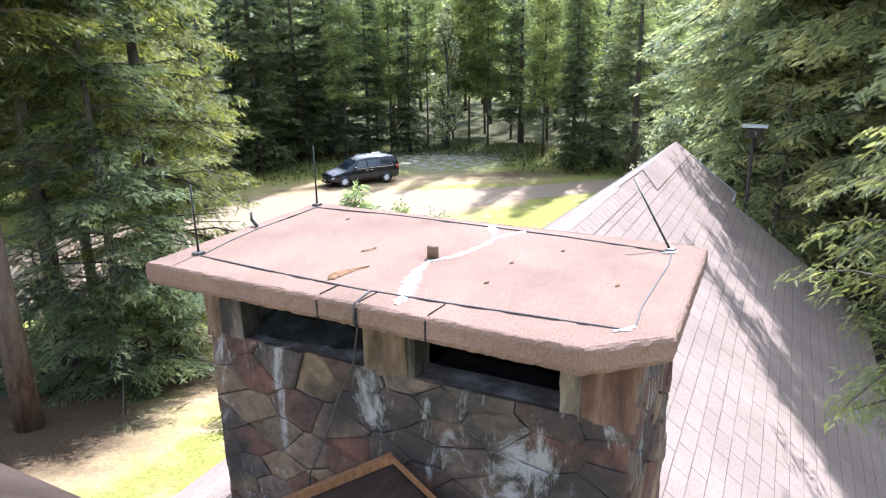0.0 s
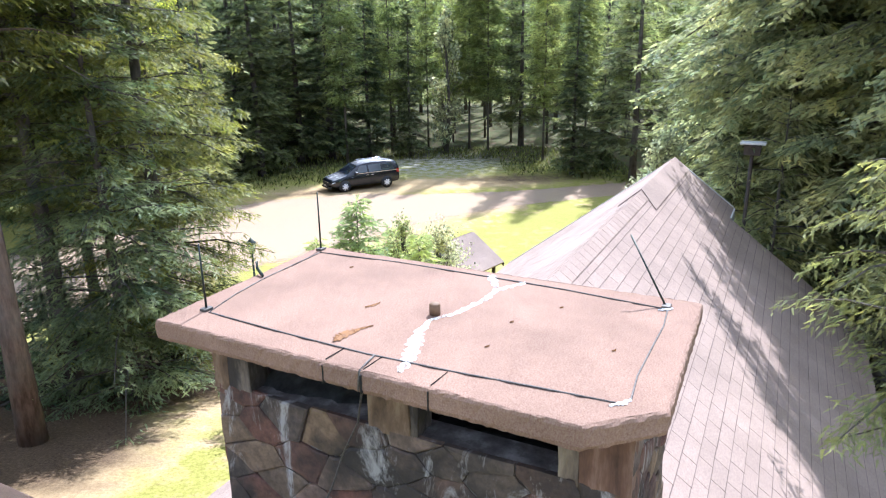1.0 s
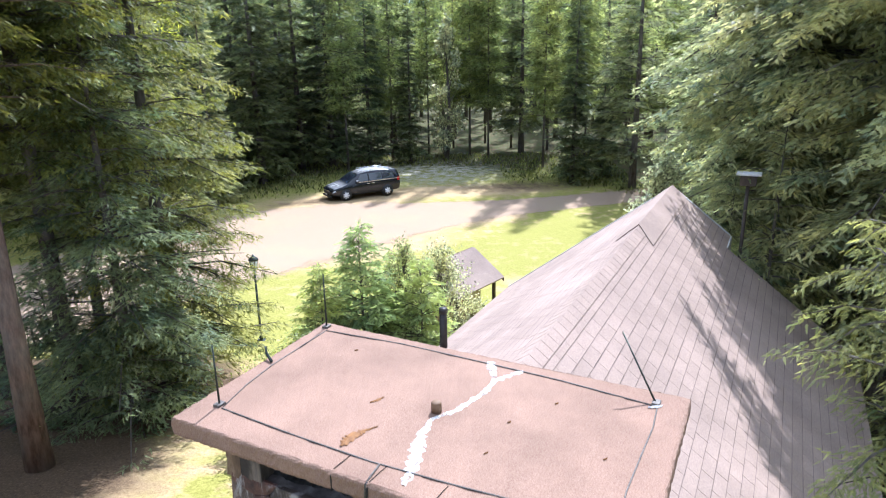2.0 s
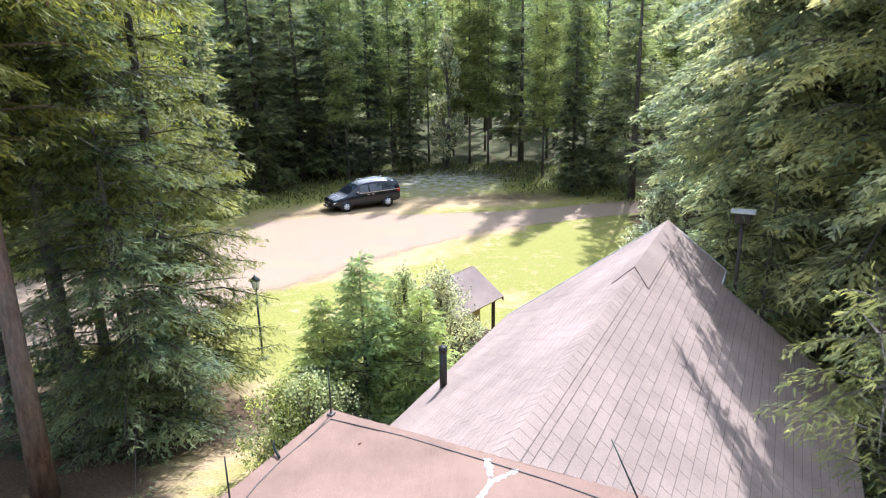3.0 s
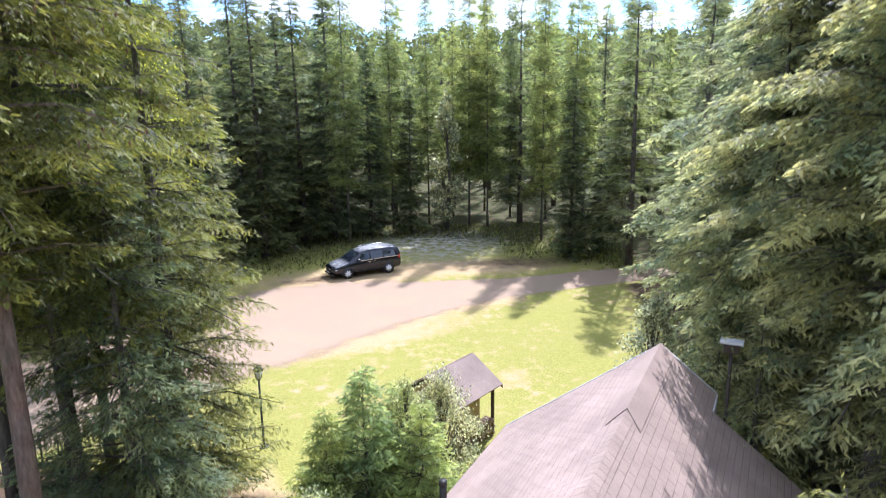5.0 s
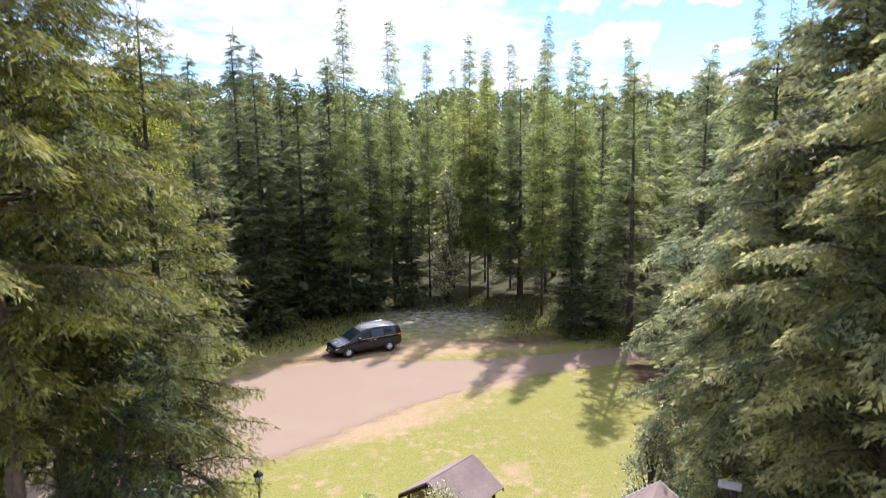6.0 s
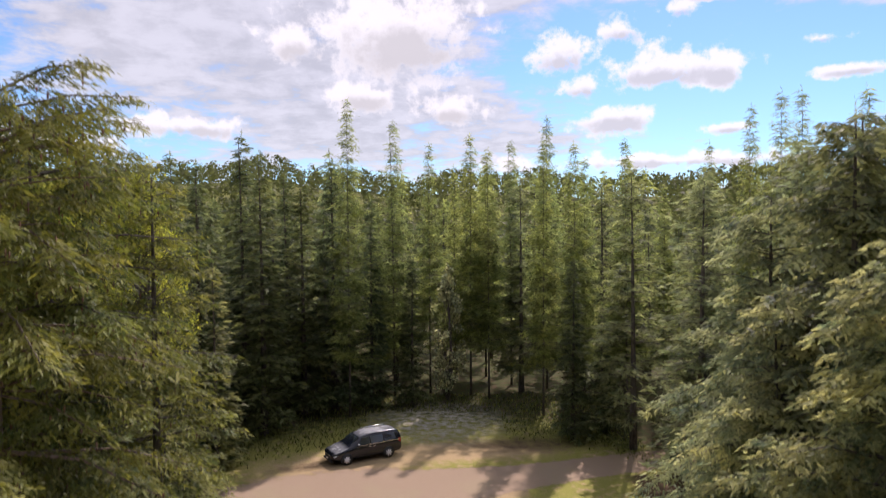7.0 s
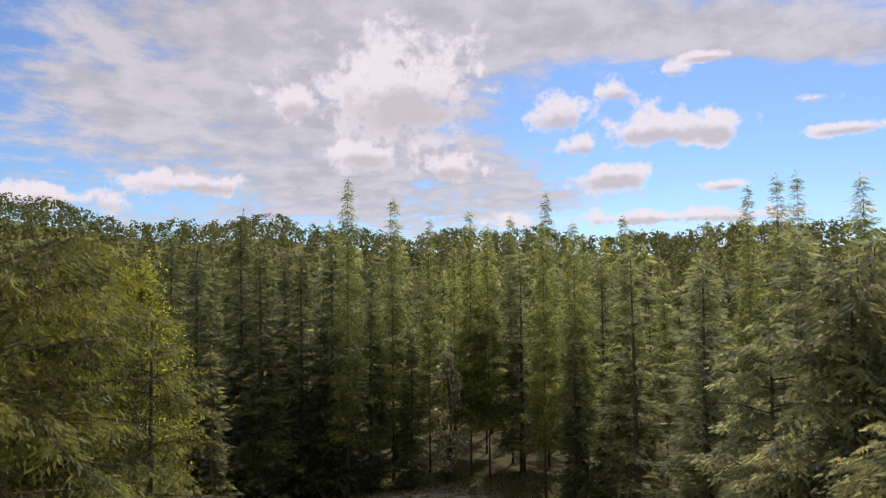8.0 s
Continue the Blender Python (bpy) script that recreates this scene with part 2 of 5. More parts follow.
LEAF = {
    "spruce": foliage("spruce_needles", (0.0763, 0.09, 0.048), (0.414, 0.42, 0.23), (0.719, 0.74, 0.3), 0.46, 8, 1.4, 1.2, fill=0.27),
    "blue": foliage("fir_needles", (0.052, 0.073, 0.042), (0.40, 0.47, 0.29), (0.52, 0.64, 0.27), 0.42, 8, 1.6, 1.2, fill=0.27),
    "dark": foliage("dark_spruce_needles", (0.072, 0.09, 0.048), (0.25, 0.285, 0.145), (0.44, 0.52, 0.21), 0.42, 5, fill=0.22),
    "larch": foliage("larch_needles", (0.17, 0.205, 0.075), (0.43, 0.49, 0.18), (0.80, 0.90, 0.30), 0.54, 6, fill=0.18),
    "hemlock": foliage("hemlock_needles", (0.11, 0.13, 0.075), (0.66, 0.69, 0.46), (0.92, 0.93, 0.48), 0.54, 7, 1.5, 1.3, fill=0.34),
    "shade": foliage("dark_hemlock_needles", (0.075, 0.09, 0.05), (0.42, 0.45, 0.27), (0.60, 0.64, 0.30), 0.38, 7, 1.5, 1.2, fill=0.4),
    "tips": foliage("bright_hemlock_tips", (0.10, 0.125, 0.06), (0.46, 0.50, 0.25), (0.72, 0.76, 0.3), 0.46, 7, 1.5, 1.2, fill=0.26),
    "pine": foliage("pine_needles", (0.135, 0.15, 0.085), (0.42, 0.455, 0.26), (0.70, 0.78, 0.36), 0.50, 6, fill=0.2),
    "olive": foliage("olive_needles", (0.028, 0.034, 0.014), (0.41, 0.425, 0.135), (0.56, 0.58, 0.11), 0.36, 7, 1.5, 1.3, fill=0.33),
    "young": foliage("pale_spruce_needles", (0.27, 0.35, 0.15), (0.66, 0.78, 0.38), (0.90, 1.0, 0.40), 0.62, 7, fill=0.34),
    "birch": foliage("birch_leaves", (0.30, 0.33, 0.20), (0.74, 0.74, 0.58), (0.95, 0.95, 0.6), 0.5),
    "pale": foliage("pale_young_leaves", (0.34, 0.37, 0.20), (0.76, 0.77, 0.48), (1.0, 1.0, 0.48), 0.58),
    "yellow": foliage("yellow_green_leaves", (0.16, 0.17, 0.03), (0.44, 0.44, 0.08), (0.78, 0.78, 0.10), 0.5),
    "lime": foliage("lime_shrub_leaves", (0.30, 0.32, 0.10), (0.70, 0.69, 0.28), (1.0, 1.0, 0.28), 0.58),
    "wood": foliage("far_wood_leaves", (0.088, 0.095, 0.038), (0.14, 0.15, 0.055), (0.26, 0.30, 0.09), 0.4, 0, 0.05, 0.5),
    "grass": foliage("long_grass", (0.109, 0.12, 0.04), (0.218, 0.23, 0.08), (0.327, 0.36, 0.11), 0.45),
}
BARK = bark_mat("grey_brown_bark", (0.035, 0.028, 0.022), (0.15, 0.12, 0.1))
CONE = bark_mat("brown_cones", (0.09, 0.045, 0.025), (0.26, 0.14, 0.08))
BARK_PALE = bark_mat("pine_bark", (0.08, 0.05, 0.037), (0.24, 0.165, 0.125))


def ground_mat():
    a = Mat("lawn_and_soil")
    fine, mid, big = a.noise(14, 8, 0.7), a.noise(1.6, 6, 0.6), a.noise(0.22, 5, 0.55)
    grass = a.ramp(fine, [(0.25, (0.14, 0.135, 0.03)), (0.5, (0.262, 0.25, 0.064)), (0.75, (0.385, 0.362, 0.108))])
    dry = a.ramp(fine, [(0.3, (0.32, 0.21, 0.115)), (0.7, (0.52, 0.385, 0.235))])
    grass = a.mix(a.math("MULTIPLY", a.remap(mid, 0.5, 0.68), a.remap(big, 0.42, 0.6)), grass, dry)
    grass = a.mix(a.remap(a.math("ADD", a.attr("dry"), a.math("MULTIPLY", a.math("SUBTRACT", mid, 0.32), 0.9)), 0.3, 1.0, 0, 0.85), grass, dry)
    # brown litter; its mask also carries the tree shade painted on the clearing
    litter = a.ramp(a.noise(22, 8, 0.75), [(0.3, (0.04, 0.026, 0.016)), (0.55, (0.11, 0.075, 0.045)), (0.8, (0.22, 0.16, 0.10))])
    f = a.math("MULTIPLY", a.attr("litter"), 1.0)
    c = a.mix(a.remap(a.math("ADD", f, a.math("MULTIPLY", a.math("SUBTRACT", mid, 0.3), 0.5)), 0.35, 0.75), grass, litter)
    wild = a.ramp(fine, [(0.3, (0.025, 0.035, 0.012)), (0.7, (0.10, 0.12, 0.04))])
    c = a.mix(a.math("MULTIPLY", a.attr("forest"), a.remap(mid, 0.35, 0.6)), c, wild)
    grit = a.ramp(a.noise(30, 6, 0.8), [(0.3, (0.28, 0.25, 0.215)), (0.7, (0.62, 0.57, 0.5))])
    c = a.mix(a.math("MULTIPLY", a.attr("gravel"), a.remap(a.noise(1.5, 8, 0.75), 0.44, 0.58)), c, grit)
    return a.finish(c, 0.95, bump=fine, strength=0.7, distance=0.04, spec=0.1)


def road_mat():
    a = Mat("sandy_gravel")
    fine, mid, big = a.noise(40, 6, 0.8), a.noise(2.2, 6, 0.65), a.noise(0.35, 4)
    c = a.ramp(fine, [(0.25, (0.22, 0.152, 0.102)), (0.55, (0.35, 0.258, 0.182)), (0.8, (0.47, 0.372, 0.278))])
    c = a.mix(a.remap(mid, 0.5, 0.75, 0, 0.4), c, (0.3, 0.22, 0.15))
    c = a.mix(a.remap(big, 0.5, 0.7, 0, 0.3), c, (0.34, 0.30, 0.17))
    a.finish(c, 0.95, bump=fine, strength=0.5, distance=0.02, spec=0.1)
    holes = a.node("ShaderNodeBsdfTransparent")
    sh = a.node("ShaderNodeMixShader")
    scatter = a.free("MULTIPLY", a.free("SUBTRACT", a.noise(11, 4, 0.8), 0.5), 1.1)
    keep = a.remap(a.free("ADD", a.free("ADD", a.attr("inside"), scatter), a.free("MULTIPLY", a.free("SUBTRACT", a.noise(1.3, 9, 0.75), 0.5), 1.1)), 0.40, 0.43)
    a.link(keep, sh.inputs[0])
    a.link(holes.outputs[0], sh.inputs[1])
    a.link(a.p.outputs[0], sh.inputs[2])
    a.link(sh.outputs[0], a.out.inputs[0])
    return a.m


def simple(name, stops, scale=6, rough=0.8, metal=0.0, strength=0.3, distance=0.01, stretch=None, per_piece=0.0, spec=0.4, second=1.2):
    """A surface with grain and larger stains."""
    a = Mat(name, per_piece > 0)
    g = a.noise(scale, 7, 0.65, stretch=stretch)
    c = a.ramp(g, [(0.3 + 0.4 * i / max(1, len(stops) - 1), s) for i, s in enumerate(stops)])
    st = a.ramp(a.noise(second, 4), [(0.3, (0.78, 0.78, 0.78)), (0.7, (1.12, 1.12, 1.12))])
    c = a.mix(1.0, c, st, "MULTIPLY")
    if per_piece:
        lo, hi = 1 - per_piece, 1 + per_piece
        c = a.mix(1.0, c, a.ramp(a.obj_random(), [(0, (lo, lo, lo)), (1, (hi, hi, hi))]), "MULTIPLY")
        c = a.mix(1.0, c, a.ramp(a.island(), [(0, (lo, lo, lo)), (1, (hi, hi, hi))]), "MULTIPLY")
    return a.finish(c, rough, metal, g, strength, distance, spec)


GROUND, ROAD = ground_mat(), road_mat()
SHINGLE = simple("weathered_asphalt_shingle", [(0.268, 0.2, 0.165), (0.33, 0.248, 0.205), (0.395, 0.302, 0.252)], 60, 0.9, strength=0.5, distance=0.004, per_piece=0.045, spec=0.2, second=0.8)
# darker colour for the strip and butt at each tab's lower edge
SHINGLE_EDGE = simple("dark_shingle_edge", [(0.15, 0.114, 0.098), (0.22, 0.168, 0.145)], 60, 0.95, per_piece=0.2, spec=0.1)
SHED_SHINGLE = simple("shed_shingle", [(0.24, 0.178, 0.148), (0.32, 0.245, 0.208), (0.39, 0.31, 0.268)], 40, 0.9, per_piece=0.08, spec=0.2)
FELT = simple("roof_underlay", [(0.09, 0.07, 0.06), (0.15, 0.12, 0.105)], 20, 0.9)
WOODWALL = simple("brown_log_siding", [(0.10, 0.055, 0.03), (0.2, 0.12, 0.065)], 5, 0.7, stretch=(1, 1, 8))
TRIM = simple("varnished_fir_trim", [(0.16, 0.07, 0.03), (0.30, 0.15, 0.065)], 8, 0.55, stretch=(6, 6, 1))
DRIP = simple("pale_drip_edge", [(0.42, 0.40, 0.38), (0.56, 0.54, 0.52)], 14, 0.5, strength=0.1)
SADDLE = simple("brown_saddle_boards", [(0.05, 0.034, 0.026), (0.10, 0.068, 0.05)], 9, 0.75, stretch=(1, 6, 6))
DARK_TRIM = simple("dark_brown_trim", [(0.03, 0.02, 0.015), (0.07, 0.05, 0.035)], 8, 0.7)
CONCRETE = simple("red_tinted_concrete", [(0.17, 0.095, 0.068), (0.24, 0.152, 0.11), (0.305, 0.21, 0.158)], 150, 0.92, strength=0.35, distance=0.004, spec=0.2, second=2.2)
MORTAR = simple("grey_mortar", [(0.05, 0.045, 0.042), (0.14, 0.125, 0.115), (0.34, 0.32, 0.30)], 9, 0.95, strength=0.8, distance=0.01)
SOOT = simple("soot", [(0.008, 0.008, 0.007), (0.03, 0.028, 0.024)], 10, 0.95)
CAULK = simple("white_sealant", [(0.46, 0.45, 0.44), (0.66, 0.65, 0.64)], 20, 0.6, strength=0.5)


def smear_mat():
    """White sealant wiped thin: streaks with the concrete showing between."""
    a = Mat("smeared_sealant")
    g = a.noise(26, 6, 0.7)
    a.finish(a.ramp(g, [(0.3, (0.40, 0.385, 0.37)), (0.7, (0.62, 0.61, 0.60))]), 0.7, bump=g, strength=0.4, distance=0.004)
    holes = a.node("ShaderNodeBsdfTransparent")
    sh = a.node("ShaderNodeMixShader")
    a.link(a.remap(a.noise(30, 6, 0.75), 0.36, 0.52), sh.inputs[0])
    a.link(holes.outputs[0], sh.inputs[1])
    a.link(a.p.outputs[0], sh.inputs[2])
    a.link(sh.outputs[0], a.out.inputs[0])
    return a.m


SMEAR = smear_mat()
RUST = simple("rust_brown_leaf", [(0.13, 0.055, 0.015), (0.26, 0.12, 0.035)], 30, 0.8)
WIRE = simple("dull_braided_cable", [(0.05, 0.045, 0.04), (0.16, 0.145, 0.13)], 90, 0.6, 0.5)
ROD = simple("dark_metal_rod", [(0.03, 0.04, 0.035), (0.07, 0.08, 0.07)], 20, 0.45, 0.8)
PIPE = simple("black_stove_pipe", [(0.02, 0.018, 0.017), (0.05, 0.045, 0.04)], 12, 0.5, 0.4)


def stone_mat():
    a = Mat("field_stone", True)
    g, big = a.noise(16, 8, 0.7), a.noise(2.6, 5, 0.6)
    hue = a.ramp(a.obj_random(), [(0.0, (0.085, 0.06, 0.048)), (0.2, (0.15, 0.07, 0.05)), (0.4, (0.175, 0.12, 0.092)), (0.6, (0.08, 0.065, 0.056)), (0.8, (0.235, 0.158, 0.095)), (1.0, (0.175, 0.13, 0.112))])
    c = a.mix(1.0, hue, a.ramp(g, [(0.3, (0.45, 0.45, 0.45)), (0.7, (1.4, 1.35, 1.3))]), "MULTIPLY")
    c = a.mix(a.remap(big, 0.46, 0.62, 0, 0.85), c, (0.035, 0.03, 0.027))
    smear = a.noise(5, 8, 0.75, stretch=(1, 1, 0.35), distortion=0.8)
    c = a.mix(a.remap(smear, 0.535, 0.63, 0, 0.72), c, (0.40, 0.375, 0.355))
    return a.finish(c, 0.85, bump=g, strength=0.8, distance=0.012, spec=0.3)


STONE = stone_mat()
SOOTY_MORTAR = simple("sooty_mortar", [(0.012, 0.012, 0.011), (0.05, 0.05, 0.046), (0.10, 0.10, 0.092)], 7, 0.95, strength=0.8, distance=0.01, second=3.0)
DARK_STONE = simple("dark_streaked_stone", [(0.012, 0.010, 0.009), (0.045, 0.036, 0.03), (0.20, 0.16, 0.13)], 8, 0.85, strength=0.8, distance=0.012, stretch=(1, 1, 0.25), second=4.0)
PALE_STONE = simple("pale_streaked_stone", [(0.03, 0.022, 0.017), (0.17, 0.13, 0.095), (0.32, 0.265, 0.20)], 8, 0.85, strength=0.8, distance=0.012, stretch=(1, 1, 0.25), second=4.0)
RUST_STONE = simple("rust_streaked_stone", [(0.03, 0.018, 0.014), (0.15, 0.078, 0.05), (0.30, 0.20, 0.145)], 9, 0.85, strength=0.8, distance=0.012, stretch=(1, 1, 0.2), second=4.0)
TAN_STONE = simple("tan_sandstone", [(0.02, 0.014, 0.011), (0.15, 0.095, 0.058), (0.30, 0.22, 0.15)], 7, 0.85, strength=0.8, distance=0.012, stretch=(1, 1, 0.4), second=4.0)


# ---- geometry helpers ----
def mesh_of(name, verts, faces, mat, smooth=False):
    me = bpy.data.meshes.new(name)
    me.from_pydata(verts, [], faces)
    me.materials.append(mat)
    if smooth:
        me.shade_smooth()
    return me


def quads_mesh(name, quads, mat, tone=None):
    """A mesh of many loose four-cornered leaves, from an array (n, 4, 3); tone: a shade for each."""
    n = len(quads)
    me = bpy.data.meshes.new(name)
    me.vertices.add(4 * n)
    me.vertices.foreach_set("co", np.ascontiguousarray(quads, dtype=np.float32).ravel())
    me.loops.add(4 * n)
    me.loops.foreach_set("vertex_index", np.arange(4 * n, dtype=np.int32))
    me.polygons.add(n)
    me.polygons.foreach_set("loop_start", np.arange(0, 4 * n, 4, dtype=np.int32))
    me.update(calc_edges=True)
    if tone is None:
        tone = np.random.RandomState(n % 9973).rand(n)
    uv = me.uv_layers.new(name="UVMap")
    uv.data.foreach_set("uv", np.tile(np.array([0, 0, 1, 0, 1, 1, 0, 1], dtype=np.float32), n))
    me.attributes.new("tone", "FLOAT", "POINT").data.foreach_set("value", np.repeat(np.asarray(tone, dtype=np.float32), 4))
    me.materials.append(mat)
    return me


def part(name, bm, material, parent, label=""):
    """Links a bmesh (or a finished mesh) as one mesh object under a thing or a part."""
    if isinstance(bm, bpy.types.Mesh):
        me = bm
    else:
        me = bpy.data.meshes.new(name)
        bm.to_mesh(me)
        bm.free()
        me.materials.append(material)
    ob = new(name, me)
    ob.parent = parent
    if label:
        ob["label"] = label
    return ob


def bm_box(bm, x0, x1, y0, y1, z0, z1, bevel=0.0, m=None):
    r = bmesh.ops.create_cube(bm, size=1.0, matrix=Matrix.Translation(((x0 + x1) / 2, (y0 + y1) / 2, (z0 + z1) / 2)) @ Matrix.Diagonal((x1 - x0, y1 - y0, z1 - z0, 1)))
    if bevel:
        es = list({e for v in r["verts"] for e in v.link_edges})
        bmesh.ops.bevel(bm, geom=es, offset=bevel, segments=2, affect="EDGES", profile=0.6)
    if m:
        bm.transform(m)
    return bm


def box(x0, x1, y0, y1, z0, z1, bevel=0.0):
    return bm_box(bmesh.new(), x0, x1, y0, y1, z0, z1, bevel)


def tube(points, radii, sides=8, cap=True):
    """A bmesh tube through points, with a radius at each."""
    bm = bmesh.new()
    rings = []
    pts = [Vector(p) for p in points]
    for i, p in enumerate(pts):
        d = (pts[min(i + 1, len(pts) - 1)] - pts[max(i - 1, 0)]).normalized()
        a = d.orthogonal().normalized() if abs(d.z) < 0.99 else Vector((1, 0, 0))
        a = (a - d * a.dot(d)).normalized()
        b = d.cross(a)
        r = radii[i] if hasattr(radii, "__len__") else radii
        rings.append([bm.verts.new(p + (a * math.cos(k * 2 * math.pi / sides) + b * math.sin(k * 2 * math.pi / sides)) * r) for k in range(sides)])
    for q, w in zip(rings, rings[1:]):
        for k in range(sides):
            bm.faces.new((q[k], q[(k + 1) % sides], w[(k + 1) % sides], w[k]))
    if cap:
        bm.faces.new(rings[0][::-1])
        bm.faces.new(rings[-1])
    for f in bm.faces:
        f.smooth = sides > 4
    bmesh.ops.recalc_face_normals(bm, faces=bm.faces)
    return bm


def ground_z(x, y):
    """Height of the ground: a gentle rise under the house, wooded hills far off."""
    near = 3.4 / (1 + np.exp(np.clip((np.asarray(y, float) - 14.5) / 3.6, -60, 60)))
    r = np.hypot(x, y)
    az = np.degrees(np.arctan2(x, y))
    rise = 4.42 + 0.85 * np.exp(-((az + 15) / 11) ** 2) + 2.2 / (1 + np.exp((az + 27) / 2.5)) + 0.35 * np.sin(az * 0.31) + 0.2 * np.sin(az * 0.83 + 1)
    s = np.clip((r - 170) / 380, 0, 1)
    s = s * s * (3 - 2 * s)
    return near + s * (np.tan(np.radians(rise)) * 550) + np.clip(r - 600, 0, 400) * 0.02


HOUSE = Matrix(((0.45, 0.893, 0, 0), (0.893, -0.45, 0, 0), (0, 0, 1, 0), (0, 0, 0, 1)))   # (u, v, z) of the house to the world


# ---- ground, road ----
def grid_axis(lo, hi, step, far):
    inner = list(np.arange(lo, hi + 1e-6, step))
    grow, left, right = step, [lo], [hi]
    while right[-1] < far:
        grow *= 1.22
        right.append(right[-1] + grow)
        left.append(left[-1] - grow)
    return np.array(left[:0:-1] + inner + right[1:])


TREE_SPOTS = [(-7.6, 10.4), (-8.6, 12.4), (-7.6, 13.2), (-6.4, 14.4), (-8.2, 16.6), (-9, 14)]
gx, gy = grid_axis(-30, 30, 0.5, 2600), grid_axis(2, 66, 0.5, 2600)
X, Y = np.meshgrid(gx, gy)
Z = ground_z(X, Y)
lump = np.zeros_like(Z)
for fx, fy, amp in ((0.31, 0.23, 0.05), (0.9, 0.7, 0.02), (0.13, 0.4, 0.05)):
    lump += amp * np.sin(X * fx + 1.3 * amp * 50) * np.cos(Y * fy + amp * 30)
Z = Z + lump * (np.hypot(X, Y) < 120)
nx, ny = len(gx), len(gy)
idx = np.arange(nx * ny).reshape(ny, nx)
faces = np.stack([idx[:-1, :-1], idx[:-1, 1:], idx[1:, 1:], idx[1:, :-1]], -1).reshape(-1, 4)
gme = mesh_of("ground", np.stack([X, Y, Z], -1).reshape(-1, 3).tolist(), faces.tolist(), GROUND, True)


def put_attr(me, name, values):
    me.attributes.new(name, "FLOAT", "POINT").data.foreach_set("value", np.ascontiguousarray(values, dtype=np.float32).ravel())


litter = np.zeros_like(X)
for tx, ty in TREE_SPOTS:
    litter = np.maximum(litter, np.clip(1.35 - np.hypot((X - tx), (Y - ty)) / 2.6, 0, 1))
litter = np.maximum(litter, np.clip((-X - 8.2 - 0.15 * np.abs(Y - 10)) / 2.0, 0, 1) * (Y < 19) * (Y > 12))
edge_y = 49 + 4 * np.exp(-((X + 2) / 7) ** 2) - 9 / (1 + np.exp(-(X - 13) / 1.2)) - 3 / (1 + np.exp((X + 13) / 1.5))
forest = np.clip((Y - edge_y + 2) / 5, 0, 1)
litter = np.maximum(litter, np.clip((Y - edge_y - 1) / 6, 0, 0.8))
litter = np.maximum(litter, np.clip((X - 10.5) / 2, 0, 0.7) * (Y < 42))
# tree shade on the clearing, painted in with the dark litter colour
tree_shade = np.clip(1.3 - np.hypot((X - 6) / 7.5, (Y - 47.8) / 2.6), 0, 1)
litter = np.maximum(litter, 0.55 * tree_shade)
litter = np.maximum(litter, 0.6 * np.clip(1.3 - np.hypot((X + 8) / 4.5, (Y - 43.6 - 0.4 * (X + 8)) / 1.3), 0, 1))
litter = litter * (np.hypot(X, Y) < 115)
put_attr(gme, "litter", litter)
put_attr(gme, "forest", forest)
put_attr(gme, "gravel", np.clip(1.5 - np.hypot((X + 0.8) / 4.5, (Y - 53.5) / 4.5), 0, 1))
dry = np.clip(1.2 - np.hypot((X + 4.3) / 7, (Y - 31.5 - 0.55 * (X + 4.3)) / 2.0), 0, 1) + 0.8 * np.clip(1.2 - np.hypot((X - 2.9) / 1.0, (Y - 27) / 1.0), 0, 1)
dry += np.clip(1.4 - np.hypot((X + 6.3) / 1.3, (Y - 9.6) / 1.9), 0, 1) * 1.2 + 1.2 * np.clip(1.3 - np.hypot((X + 5.1 + 0.12 * (Y - 14)) / 1.1, (Y - 14.5) / 4), 0, 1)
dry += np.clip(1.3 - np.hypot((X + 6) / 7.5, (Y - 44 - 0.25 * (X + 6)) / 3.2), 0, 1) * 1.1 + np.clip(1.2 - np.hypot((X - 3) / 6, (Y - 46.5) / 2.5), 0, 1)
road_side = 38.4 + 0.33 * (X + 4.5) - 0.022 * (X + 4.5) ** 2 * (X < -4.5) - np.interp(X, [-14, -9, -4.5, 0.5, 6, 17], [5.6, 5.6, 4.4, 2.6, 1.8, 1.4])
dry += 1.0 * np.clip(1.25 - np.abs(Y - road_side + 0.3) / 1.7, 0, 1) * (X > -13) * (X < 5)
put_attr(gme, "dry", np.clip(dry, 0, 1))
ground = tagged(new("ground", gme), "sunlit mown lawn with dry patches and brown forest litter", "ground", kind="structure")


def lump_z(x, y):
    z = ground_z(x, y)
    for fx, fy, amp in ((0.31, 0.23, 0.05), (0.9, 0.7, 0.02), (0.13, 0.4, 0.05)):
        z = z + amp * np.sin(x * fx + 1.3 * amp * 50) * np.cos(y * fy + amp * 30) * (np.hypot(x, y) < 120)
    return z


